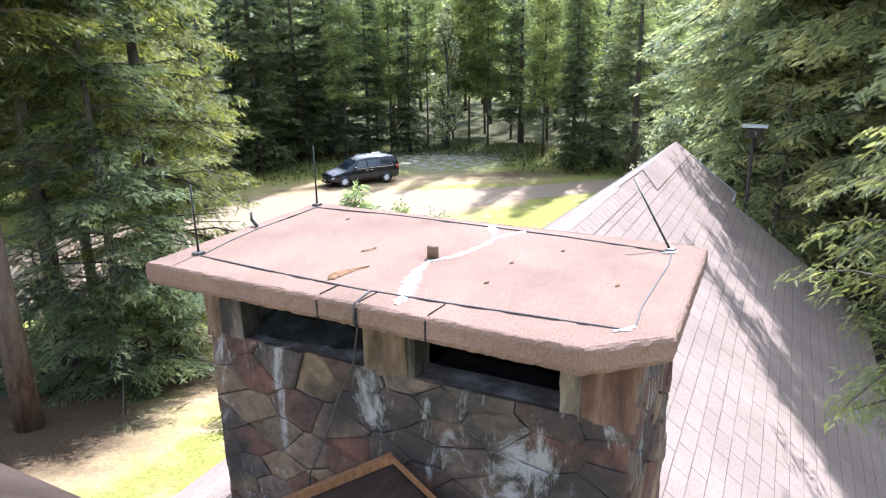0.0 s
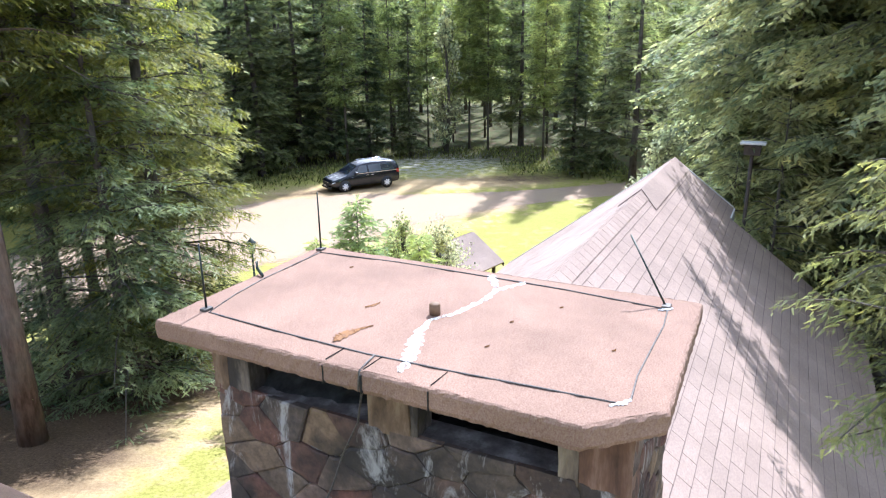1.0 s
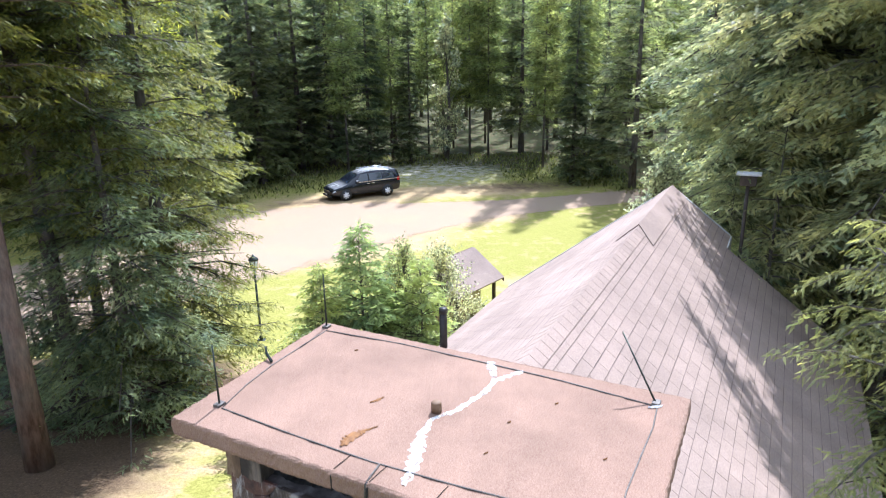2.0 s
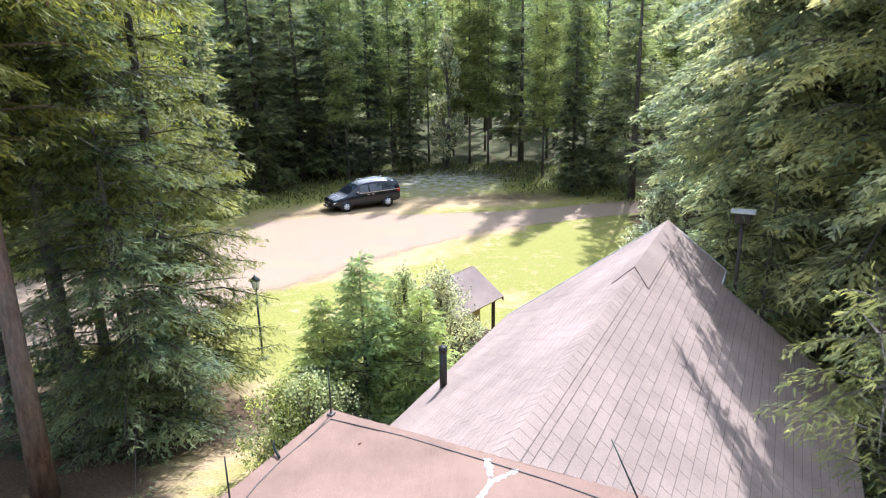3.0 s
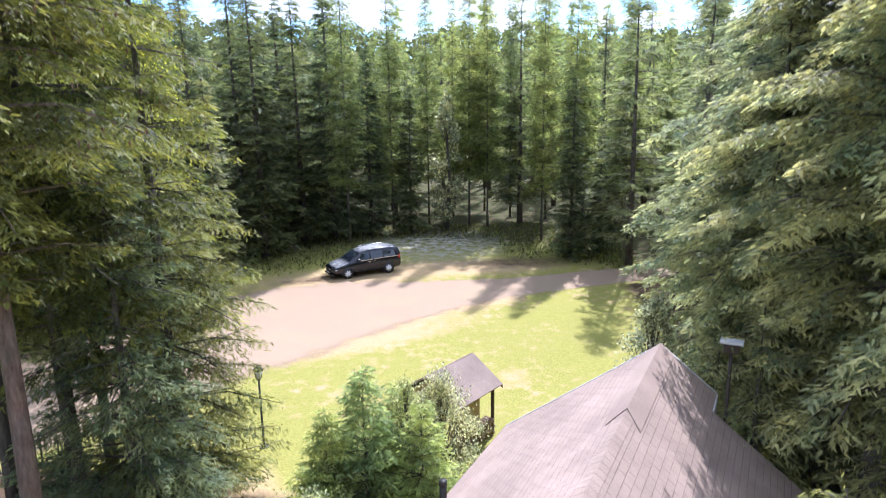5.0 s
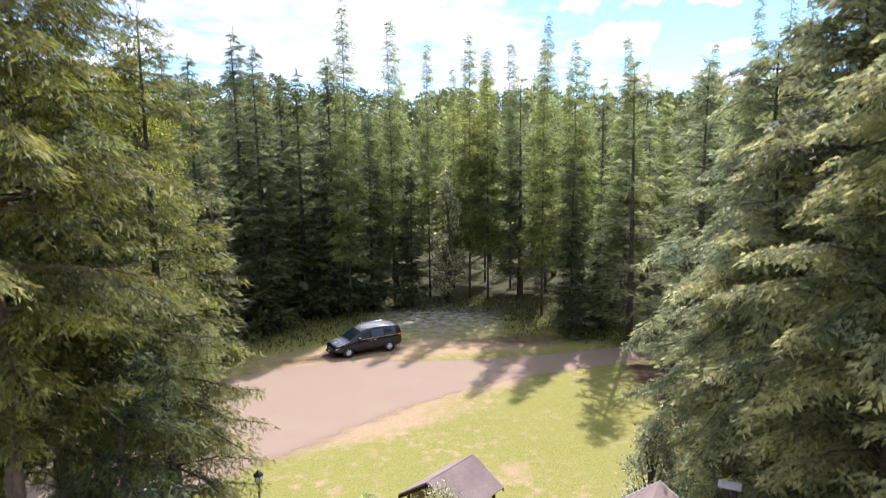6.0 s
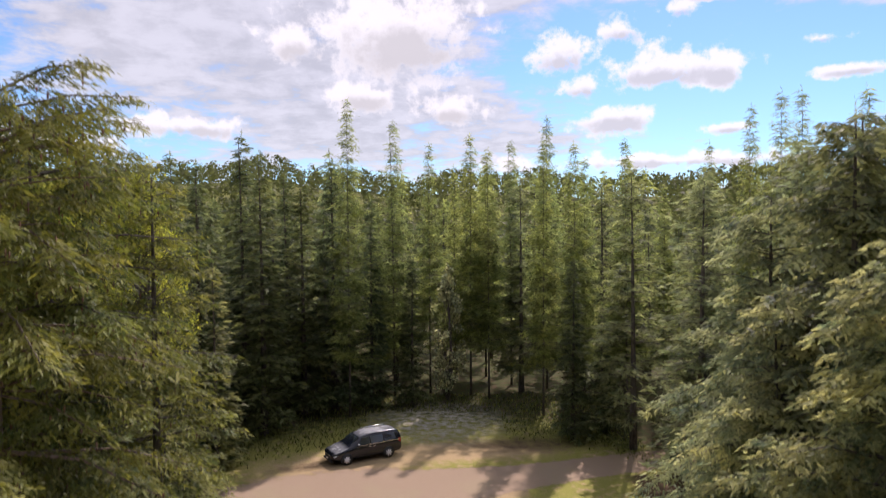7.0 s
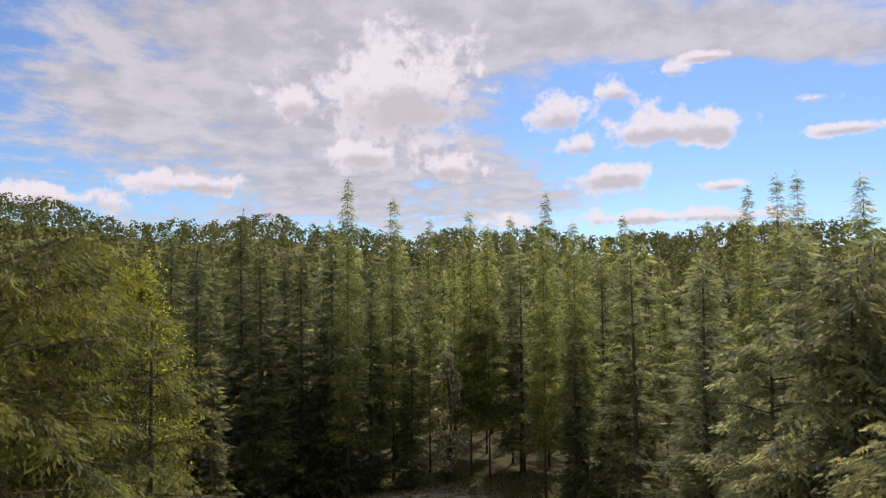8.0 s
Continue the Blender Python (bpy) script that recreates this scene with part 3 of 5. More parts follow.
def driveway():
    line = [(24, 47, 1.4), (17, 45.2, 1.4), (11.5, 43.7, 1.5), (6, 41.9, 1.7), (0.5, 40.0, 2.5), (-4.5, 38.4, 4.2), (-9, 35.9, 5.3), (-14, 30, 5.2), (-18, 24, 4.8), (-23, 18.5, 4.2), (-31, 13, 4)]
    pts = np.array(line)
    t = np.linspace(0, len(pts) - 1, 130)
    cur = np.stack([np.interp(t, np.arange(len(pts)), pts[:, k]) for k in range(3)], 1)
    ker = np.ones(9) / 9
    for k in range(3):
        cur[4:-4, k] = np.convolve(cur[:, k], ker, "valid")
    d = np.gradient(cur[:, :2], axis=0)
    d /= np.linalg.norm(d, axis=1)[:, None]
    nrm = np.stack([-d[:, 1], d[:, 0]], 1)
    across = np.linspace(-1.4, 1.4, 25)
    P = cur[:, None, :2] + nrm[:, None, :] * across[None, :, None] * cur[:, None, 2:3]
    Zr = lump_z(P[..., 0], P[..., 1]) + 0.006
    V = np.concatenate([P, Zr[..., None]], -1).reshape(-1, 3)
    ii = np.arange(len(V)).reshape(130, 25)
    F = np.stack([ii[:-1, :-1], ii[:-1, 1:], ii[1:, 1:], ii[1:, :-1]], -1).reshape(-1, 4)
    me = mesh_of("driveway", V.tolist(), F.tolist(), ROAD, True)
    put_attr(me, "inside", np.repeat(np.clip((1.4 - np.abs(across)) / 0.7, 0, 1)[None, :], 130, 0))
    return tagged(new("driveway", me), "pale sandy gravel driveway with ragged grassy edges", "driveway", kind="structure")


driveway()


# ---- house: main roof, chimney ----
RIDGE_V, RIDGE_Z, EAVE_V, EAVE_Z, U0, U1 = -1.74, 7.21, 3.22, 4.75, -5.2, 12.8
house = tagged(new("house"), "lodge with a wide grey-brown shingled gable roof", "house")
house.matrix_world = HOUSE
SL = (RIDGE_Z - EAVE_Z) / EAVE_V


def roof_slab(side, u0, u1, w0, w1, thick=0.14):
    """One slope's deck from w0 to w1 metres out from the ridge."""
    bm = bmesh.new()
    vs = []
    for dz in (0, -thick):
        for u, w in ((u0, w0), (u1, w0), (u1, w1), (u0, w1)):
            vs.append(bm.verts.new((u, RIDGE_V + side * w, RIDGE_Z - SL * w + dz)))
    for f in ((0, 1, 2, 3), (7, 6, 5, 4), (0, 4, 5, 1), (1, 5, 6, 2), (2, 6, 7, 3), (3, 7, 4, 0)):
        bm.faces.new([vs[i] for i in f])
    bmesh.ops.recalc_face_normals(bm, faces=bm.faces)
    return bm


roof = part("roof", roof_slab(-1, 3.04, U1, 0, EAVE_V), FELT, house)
roof_r = part("roof", roof_slab(1, 3.04, 12.0, 0.004, EAVE_V), FELT, house)
part("roof", roof_slab(1, 0.3, 3.036, 1.42, EAVE_V), FELT, house)
part("roof", roof_slab(-1, 0.3, 3.036, 0.66, EAVE_V), FELT, house)
for side in (-1, 1):
    part("roof", roof_slab(side, U0, 0.296, 0.004, EAVE_V), FELT, house)
    part("rake_board", roof_slab(side, U0 - 0.03, U0 - 0.003, 0.0, EAVE_V, 0.17), DARK_TRIM, house)
part("roof", roof_slab(1, 12.002, U1, 0.004, 1.08), FELT, house)
# walls below the roof
for nm, b in (("wall", (-4.9, 12.4, -4.55, -4.35, 1.2, 4.95)), ("wall", (-4.9, 11.7, 0.75, 0.95, 1.2, 5.1)), ("wall", (12.2, 12.4, -4.35, -0.75, 0.8, 4.95)), ("wall", (11.5, 11.7, -0.75, 0.75, 0.8, 5.1))):
    part(nm, box(*b), WOODWALL, house)
bm = bmesh.new()
gv = [bm.verts.new(p) for p in ((12.3, -4.35, 4.95), (12.3, -0.75, 4.95), (12.3, -0.75, 6.2), (12.3, RIDGE_V, 7.0))]
bm.faces.new(gv)
bmesh.ops.solidify(bm, geom=bm.faces, thickness=0.1)
part("gable_wall", bm, WOODWALL, house)
bm = bmesh.new()
bm.faces.new([bm.verts.new(p) for p in ((-4.8, -4.35, 1.2), (-4.8, 0.75, 1.2), (-4.8, 0.75, 5.1), (-4.8, RIDGE_V, 7.0), (-4.8, -4.35, 4.95))])
bmesh.ops.solidify(bm, geom=bm.faces, thickness=0.1)
part("gable_wall", bm, WOODWALL, house)
# fascia boards along the left eave and both rakes
part("fascia", box(U0, U1, RIDGE_V - EAVE_V - 0.03, RIDGE_V - EAVE_V - 0.003, EAVE_Z - 0.17, EAVE_Z - 0.012), DARK_TRIM, house)


def rake(side, w1, u):
    bm = roof_slab(side, u + 0.003, u + 0.03, 0.0, w1, 0.17)
    return bm


part("rake_board", rake(-1, EAVE_V, U1), DARK_TRIM, house)
part("rake_board", rake(1, 1.08, U1), DARK_TRIM, house)
for side, w1 in ((-1, EAVE_V), (1, 1.08)):
    bm = roof_slab(side, U1 - 0.02, U1 + 0.036, 0.0, w1, 0.02)
    bmesh.ops.translate(bm, verts=bm.verts, vec=(0, 0, 0.026))
    part("drip_edge", bm, DRIP, house, "pale metal drip edge")
part("fascia", box(12.01, U1, RIDGE_V + 1.083, RIDGE_V + 1.11, RIDGE_Z - SL * 1.08 - 0.42, RIDGE_Z - SL * 1.08 + 0.01), DRIP, house, "pale end board under the short eave")

# shingle tabs: course by course, a thin wedge each
TAB_W, EXPO, TAB_T = 0.305, 0.142, 0.006
LEN = math.hypot(EAVE_V, RIDGE_Z - EAVE_Z)


def tab_verts(w=TAB_W - 0.003):
    """A tab: x along the ridge, y up the slope, z out of the roof."""
    b, l, e = TAB_T, EXPO + 0.02, 0.007
    c = b - (b - 0.002) * e / l
    return [(0.002, 0, 0), (w, 0, 0), (w, l, 0.0), (0.002, l, 0.0), (0.002, 0, b), (w, 0, b), (w, l, 0.002), (0.002, l, 0.002), (w, e, c), (0.002, e, c)], [(9, 8, 6, 7), (4, 5, 8, 9), (0, 1, 5, 4), (1, 2, 6, 8, 5), (3, 0, 4, 9, 7)]


def slope_matrix(side):
    """From the slope's own plane (x along the ridge, y up, z out) to the house, the origin at the eave."""
    ang = math.atan(SL)
    ydir = Vector((0, -side * math.cos(ang), math.sin(ang)))
    zdir = Vector((0, side * math.sin(ang), math.cos(ang)))
    xdir = ydir.cross(zdir)
    m = Matrix((xdir, ydir, zdir)).transposed().to_4x4()
    return Matrix.Translation((0, RIDGE_V + side * EAVE_V, EAVE_Z)) @ m, xdir.x


def shingle_slope(side, deck, near_lo, near_hi):
    """All tabs of a slope; those of the stretch near_lo..near_hi metres along the ridge become pieces of their own."""
    m, sx = slope_matrix(side)
    tv, tf = tab_verts()
    tm = bpy.data.meshes.new("shingle")
    tm.from_pydata(tv, [], tf)
    tm.materials.append(SHINGLE)
    tm.materials.append(SHINGLE_EDGE)
    tm.polygons.foreach_set("material_index", [0, 1, 1, 0, 0])
    V, F, singles = [], [], 0
    rng = random.Random(5 + side)
    rows = int(LEN / EXPO)
    for r in range(rows):
        y = r * EXPO - 0.02
        u = U0 - TAB_W * (r % 2) * 0.5
        w_out = EAVE_V - (y + EXPO) * EAVE_V / LEN
        while u < U1 - 0.02:
            a, b = u, u + TAB_W
            end = U1 if side < 0 or w_out < 1.0 else 12.0
            start = U0
            u += TAB_W
            if a > end - 0.03 or a < start - 0.16:
                continue
            inside = 0.15 < a < 3.0 and w_out < (1.45 if side > 0 else 0.7)
            if inside:
                continue
            x = (a if sx > 0 else -b)
            lift = rng.uniform(0, 0.0015)
            if near_lo < a < near_hi and b < end and r > rows - 26 and singles < 150:
                o = new("shingle", tm)
                o.parent = deck
                o.matrix_basis = m @ pose(x, y + rng.uniform(-.003, .003), 0.004 + lift, rng.uniform(-.15, .15), 0, 0)
                singles += 1
            else:
                k = len(V)
                for p in tv:
                    px = min(p[0], end - a) if sx > 0 else max(p[0], b - end)
                    V.append(m @ Vector((px + x, p[1] + y + rng.uniform(-.002, .002), p[2] + 0.004 + lift)))
                F += [tuple(i + k for i in f) for f in tf]
    me = mesh_of("shingles", V, F, SHINGLE)
    me.materials.append(SHINGLE_EDGE)
    me.polygons.foreach_set("material_index", [0, 1, 1, 0, 0] * (len(F) // 5))
    o = new("shingles", me)
    o.parent = deck
    tagged(o, kind="stuff")


shingle_slope(-1, roof, 3.2, 5.2)
shingle_slope(1, roof_r, 3.2, 5.2)
# ridge caps: short folded pieces, overlapping
capm = None
for i in range(int((U1 - 3.3) / 0.16)):
    if capm is None:
        bm = bmesh.new()
        for s in (-1, 1):
            q = [bm.verts.new(p) for p in ((0, 0, 0.012), (0.2, 0, 0.008), (0.2, s * 0.13, 0.008 - SL * 0.13), (0, s * 0.13, 0.012 - SL * 0.13))]
            bm.faces.new(q if s > 0 else q[::-1])
        bmesh.ops.remove_doubles(bm, verts=bm.verts, dist=0.001)
        bmesh.ops.solidify(bm, geom=bm.faces, thickness=0.004)
        capm = bpy.data.meshes.new("ridge_shingle")
        bm.to_mesh(capm)
        bm.free()
        capm.materials.append(SHINGLE)
    o = new("ridge_shingle", capm)
    o.parent = roof
    o.matrix_basis = pose(3.25 + 0.16 * i, RIDGE_V, RIDGE_Z + 0.012)

# low ridge vent on the far stretch
bm = bmesh.new()
for s in (-1, 1):
    q = [bm.verts.new(p) for p in ((9.72, RIDGE_V, RIDGE_Z + .045), (12.79, RIDGE_V, RIDGE_Z + .045), (12.79, RIDGE_V + s * .27, RIDGE_Z + .03 - SL * .27), (9.45, RIDGE_V + s * .27, RIDGE_Z + .03 - SL * .27))]
    bm.faces.new(q if s > 0 else q[::-1])
bmesh.ops.remove_doubles(bm, verts=bm.verts, dist=0.001)
bmesh.ops.solidify(bm, geom=bm.faces, thickness=0.02)
part("ridge_vent", bm, SHINGLE, house, "low shingled ridge vent")


# ---- chimney ----
chimney = tagged(new("chimney"), "fieldstone chimney with a red concrete cap and two flue openings", "chimney")
chimney.matrix_world = HOUSE
CU0, CU1, CV0, CV1 = 2.16, 3.04, -2.36, -0.36      # body, core behind the stones
SILL, TOPZ, CAPT = 7.68, 7.985, 8.08
LP, MP, RP = (-2.36, -2.15), (-1.475, -1.235), (-0.62, -0.36)   # pillars along v


WT = 0.16
body = part("body", box(CU0, CU0 + WT, CV0, CV1, 3.5, SILL), MORTAR, chimney, "grey mortar front wall behind the stones")
part("body", box(CU1 - WT, CU1, CV0, CV1, 3.5, TOPZ), MORTAR, chimney, "grey mortar back wall")
for lo in (CV0, CV1 - WT):
    part("body", box(CU0 + WT + .001, CU1 - WT - .001, lo, lo + WT, 3.5, TOPZ), MORTAR, chimney, "grey mortar side wall")
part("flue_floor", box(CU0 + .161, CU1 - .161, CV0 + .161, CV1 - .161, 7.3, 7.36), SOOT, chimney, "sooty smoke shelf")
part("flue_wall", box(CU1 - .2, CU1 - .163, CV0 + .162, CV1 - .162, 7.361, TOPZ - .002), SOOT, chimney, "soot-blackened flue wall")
for lo, hi, rise in ((LP[1], MP[0], 0.17), (MP[1], RP[0], 0.05)):
    bm = bmesh.new()
    nrow, ncol, rr = 6, 14, random.Random(int(hi * 100) + 900)
    grid = [[bm.verts.new((CU0 + 0.012 + 0.30 * a / nrow, lo - .004 + (hi - lo + .008) * b / ncol, SILL - 0.045 + rise * (a / nrow) ** 0.8 * (1.0 - 0.55 * b / ncol) + rr.uniform(-.010, .010))) for b in range(ncol + 1)] for a in range(nrow + 1)]
    for a in range(nrow):
        for b in range(ncol):
            bm.faces.new((grid[a][b], grid[a][b + 1], grid[a + 1][b + 1], grid[a + 1][b]))
    bmesh.ops.solidify(bm, geom=bm.faces, thickness=0.02)
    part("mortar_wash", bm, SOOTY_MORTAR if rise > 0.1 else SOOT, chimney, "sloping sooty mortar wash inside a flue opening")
for lo, hi, mat, nm in ((-2.375, -2.285, TAN_STONE, "tan corner stone under the cap"), (-2.28, -2.15, DARK_STONE, "dark streaked stone under the cap"), (-1.475, -1.27, TAN_STONE, "tan stone pillar under the cap"),
                        (-1.268, -1.235, DARK_STONE, "dark edge of the middle pillar"), (-0.62, -0.545, PALE_STONE, "narrow pale stone under the cap"), (-0.54, -0.345, RUST_STONE, "rust-streaked corner stone under the cap")):
    bm = box(CU0 - .012, CU0 + 0.12, lo, hi, SILL - .012, TOPZ - .001)
    bmesh.ops.subdivide_edges(bm, edges=bm.edges[:], cuts=3, use_grid_fill=True)
    rr = random.Random(int(-lo * 1000))
    for v in bm.verts:
        v.co += Vector((rr.uniform(-.006, .006), rr.uniform(-.005, .005), 0))
    part("pillar", bm, mat, chimney, nm)


def clip_cell(poly, ax, az, nx, nz):
    """The part of a polygon on the near side of the line through (ax, az) with the normal (nx, nz)."""
    res = []
    for (x0, z0), (x1, z1) in zip(poly, poly[1:] + poly[:1]):
        d0, d1 = (x0 - ax) * nx + (z0 - az) * nz, (x1 - ax) * nx + (z1 - az) * nz
        if d0 <= 0:
            res.append((x0, z0))
        if d0 * d1 < 0:
            k = d0 / (d0 - d1)
            res.append((x0 + (x1 - x0) * k, z0 + (z1 - z0) * k))
    return res


def stone_mesh(rng, poly, depth):
    """A split stone with a nearly flat face: uneven outline, worn rim. x across, z up, y out."""
    pts = []
    for (x0, z0), (x1, z1) in zip(poly, poly[1:] + poly[:1]):
        pts.append((x0, z0))
        if math.hypot(x1 - x0, z1 - z0) > 0.05:
            k, o = rng.uniform(0.35, 0.65), rng.uniform(-.006, .006)
            pts.append((x0 + (x1 - x0) * k + o, z0 + (z1 - z0) * k + o))
    n = len(pts)
    size = max(0.04, min(max(p[0] for p in pts) - min(p[0] for p in pts), max(p[1] for p in pts) - min(p[1] for p in pts)))
    a, b = 1 - 0.003 / size, 1 - 0.022 / size
    tx, tz = rng.uniform(-.05, .05), rng.uniform(-.07, .03)
    V = [(x * a, -0.01, z * a) for x, z in pts]
    V += [(x * a, depth * 0.72 + x * tx + z * tz + rng.uniform(-.003, .003), z * a) for x, z in pts]
    V += [(x * b, depth + x * tx + z * tz + rng.uniform(-.004, .004), z * b) for x, z in pts] + [(0, depth + rng.uniform(-.002, .005), 0)]
    F = []
    for r in (0, 1):
        for k in range(n):
            F.append((r * n + k, r * n + (k + 1) % n, (r + 1) * n + (k + 1) % n, (r + 1) * n + k))
    F += [(2 * n + k, 2 * n + (k + 1) % n, 3 * n) for k in range(n)]
    return mesh_of("stone", V, F, STONE)


def stone_wall(frame_m, width, z0, z1, rng, size=0.23):
    """Random rubble on a face: blocks of uneven size with narrow joints; frame_m puts x across, y out, z up."""
    seeds = []
    for _ in range(6000):
        p = (rng.uniform(0, width), rng.uniform(z0, z1))
        gap = size * rng.choice((0.6, 0.8, 1.0, 1.25))
        if all(math.hypot((p[0] - q[0]) / 1.25, (p[1] - q[1]) / 0.8) > gap for q in seeds):
            seeds.append(p)
    for i, (sx, sz) in enumerate(seeds):
        poly = [(0, z0), (width, z0), (width, z1), (0, z1)]
        for k, (qx, qz) in enumerate(seeds):
            if k != i and len(poly) > 2:
                nx, nz = (qx - sx) / 1.9, (qz - sz) / 0.6
                poly = clip_cell(poly, (sx + qx) / 2, (sz + qz) / 2, nx, nz)
        if len(poly) < 3:
            continue
        mx, mz = sum(p[0] for p in poly) / len(poly), sum(p[1] for p in poly) / len(poly)
        o = new("stone", stone_mesh(rng, [(x - mx, z - mz) for x, z in poly], rng.uniform(0.010, 0.026)))
        o.parent = body
        o.matrix_basis = frame_m @ pose(mx, 0, mz)


rng = random.Random(11)
FRONT = Matrix(((0, -1, 0, CU0), (1, 0, 0, CV0), (0, 0, 1, 0), (0, 0, 0, 1)))        # x -> +v, y -> -u
RIGHT = Matrix(((1, 0, 0, CU0), (0, 1, 0, CV1), (0, 0, 1, 0), (0, 0, 0, 1)))
LEFT = Matrix(((-1, 0, 0, CU1), (0, -1, 0, CV0), (0, 0, 1, 0), (0, 0, 0, 1)))
stone_wall(FRONT, CV1 - CV0, 6.35, SILL + 0.012, rng)
stone_wall(RIGHT, CU1 - CU0, 6.35, TOPZ - 0.01, rng)
stone_wall(LEFT, CU1 - CU0, 6.35, TOPZ - 0.01, rng)


def rough_slab(outline, z0, z1, seed):
    """A cast slab with a slightly uneven, chipped rim."""
    rr = random.Random(seed)
    bm = bmesh.new()
    pts = []
    for a, b in zip(outline, outline[1:] + outline[:1]):
        n = max(1, int(math.dist(a, b) / 0.02))
        pts += [(a[0] + (b[0] - a[0]) * k / n, a[1] + (b[1] - a[1]) * k / n) for k in range(n)]
    mid = (sum(p[0] for p in pts) / len(pts), sum(p[1] for p in pts) / len(pts))
    rings = []
    for z, inset, jit in ((z0, 0.010, .005), (z0 + 0.02, 0.0, .003), (z0 + 0.05, 0.001, .003), (z1 - 0.014, 0.0, .004), (z1 - 0.004, 0.006, .004), (z1, 0.016, .003)):
        ring = []
        for x, y in pts:
            d = math.dist((x, y), mid)
            f = 1 - (inset + rr.uniform(-jit, jit)) / d
            ring.append(bm.verts.new((mid[0] + (x - mid[0]) * f, mid[1] + (y - mid[1]) * f, z + rr.uniform(-.002, .002))))
        rings.append(ring)
    n = len(pts)
    for a, b in zip(rings, rings[1:]):
        for k in range(n):
            bm.faces.new((a[k], a[(k + 1) % n], b[(k + 1) % n], b[k]))
    bm.faces.new(rings[0][::-1])
    bm.faces.new(rings[-1])
    return bm


CAP = [(1.95, -2.50), (1.90, -0.47), (2.12, -0.235), (3.21, -0.25), (3.235, -2.52)]
slab = part("cap", rough_slab(CAP, TOPZ, CAPT, 3), CONCRETE, chimney, "weathered red-tinted concrete cap slab")


def on_cap(points, r, name, mat, lift=0.0, label=""):
    return part(name, tube([(u, v, CAPT + r * 0.6 + lift) for u, v in points], r, 6), mat, slab, label)


on_cap([(2.10, -0.40), (2.09, -0.68), (2.07, -1.02), (2.06, -1.41), (2.08, -1.82), (2.12, -2.33)], 0.0042, "cable", WIRE)
on_cap([(2.12, -2.33), (2.36, -2.39), (2.6, -2.42), (3.12, -2.43)], 0.0035, "cable", WIRE)
on_cap([(3.12, -2.43), (3.15, -1.9), (3.13, -1.31), (3.11, -0.91), (3.05, -0.39)], 0.0042, "cable", WIRE)
on_cap([(3.05, -0.39), (2.85, -0.375), (2.63, -0.38), (2.33, -0.385), (2.15, -0.37), (2.10, -0.40)], 0.0038, "cable", WIRE)
part("cable", tube([(2.06, -1.37, CAPT + .004), (1.98, -1.36, CAPT + .004), (1.925, -1.355, CAPT - .002), (1.92, -1.36, CAPT - 0.08), (2.03, -1.42, 7.93), (2.10, -1.50, 7.72), (2.09, -1.58, 7.55), (2.10, -1.66, 7.35), (2.10, -1.78, 7.1), (2.10, -1.83, 6.8)], 0.005, 6), WIRE, slab, "braided cable running down the stones")
for base, top in (((2.14, -2.365), (2.14, -2.365, 0.33)), ((3.17, -2.46), (3.17, -2.46, 0.36)), ((3.08, -0.40), (3.20, -0.61, 0.30))):
    part("lightning_rod", tube([(*base, CAPT), (top[0], top[1], CAPT + top[2])], [0.006, 0.004], 6), ROD, slab, "thin upright metal rod")
    part("rod_foot", box(base[0] - .025, base[0] + .025, base[1] - .02, base[1] + .02, CAPT - .004, CAPT + .014, .004), WIRE, slab)
part("cable_hook", tube([(2.62, -2.44, CAPT + .01), (2.66, -2.51, CAPT + .03), (2.68, -2.53, CAPT + .06)], 0.009, 6), ROD, slab)


def blot(name, mat, pts, z, seed, label):
    """A thin uneven patch on the cap, along a line of (u, v, half width)."""
    rr = random.Random(seed)
    bm = bmesh.new()
    sub = []
    for a, b in zip(pts, pts[1:]):
        sub += [tuple(a[i] + (b[i] - a[i]) * k / 8 for i in range(3)) for k in range(8)]
    sub.append(pts[-1])
    L, R, C = [], [], []
    for i, (u, v, w) in enumerate(sub):
        a, b = sub[max(i - 1, 0)], sub[min(i + 1, len(sub) - 1)]
        d = Vector((b[0] - a[0], b[1] - a[1])).normalized()
        n = Vector((-d.y, d.x))
        w1, w2 = w * rr.uniform(.45, 1.3), w * rr.uniform(.45, 1.3)
        L.append(bm.verts.new((u + n.x * w1, v + n.y * w1, z)))
        C.append(bm.verts.new((u, v, z + 0.005)))
        R.append(bm.verts.new((u - n.x * w2, v - n.y * w2, z)))
    for i in range(len(sub) - 1):
        bm.faces.new((L[i], C[i], C[i + 1], L[i + 1]))
        bm.faces.new((C[i], R[i], R[i + 1], C[i + 1]))
    bmesh.ops.recalc_face_normals(bm, faces=bm.faces)
    return part(name, bm, mat, slab, label)


blot("sealant", SMEAR, [(1.98, -1.21, .016), (2.09, -1.23, .032), (2.22, -1.28, .036), (2.34, -1.32, .028), (2.48, -1.34, .012), (2.59, -1.27, .014), (2.79, -1.22, .022), (2.97, -1.21, .022), (3.05, -1.16, .018), (3.13, -1.12, .016)], CAPT + .001, 4, "thin white sealant smeared over a crack")
blot("sealant", SMEAR, [(2.98, -1.21, .010), (3.06, -1.27, .024), (3.15, -1.32, .03)], CAPT + .002, 6, "thin white sealant smeared over a crack")
blot("sealant", CAULK, [(2.07, -0.43, .008), (2.10, -0.395, .014), (2.14, -0.37, .008)], CAPT + .004, 7, "blob of sealant at the cable's corner")
blot("sealant", CAULK, [(3.02, -0.43, .006), (3.05, -0.39, .014), (3.07, -0.37, .006)], CAPT + .004, 9, "blob of sealant at the cable's corner")
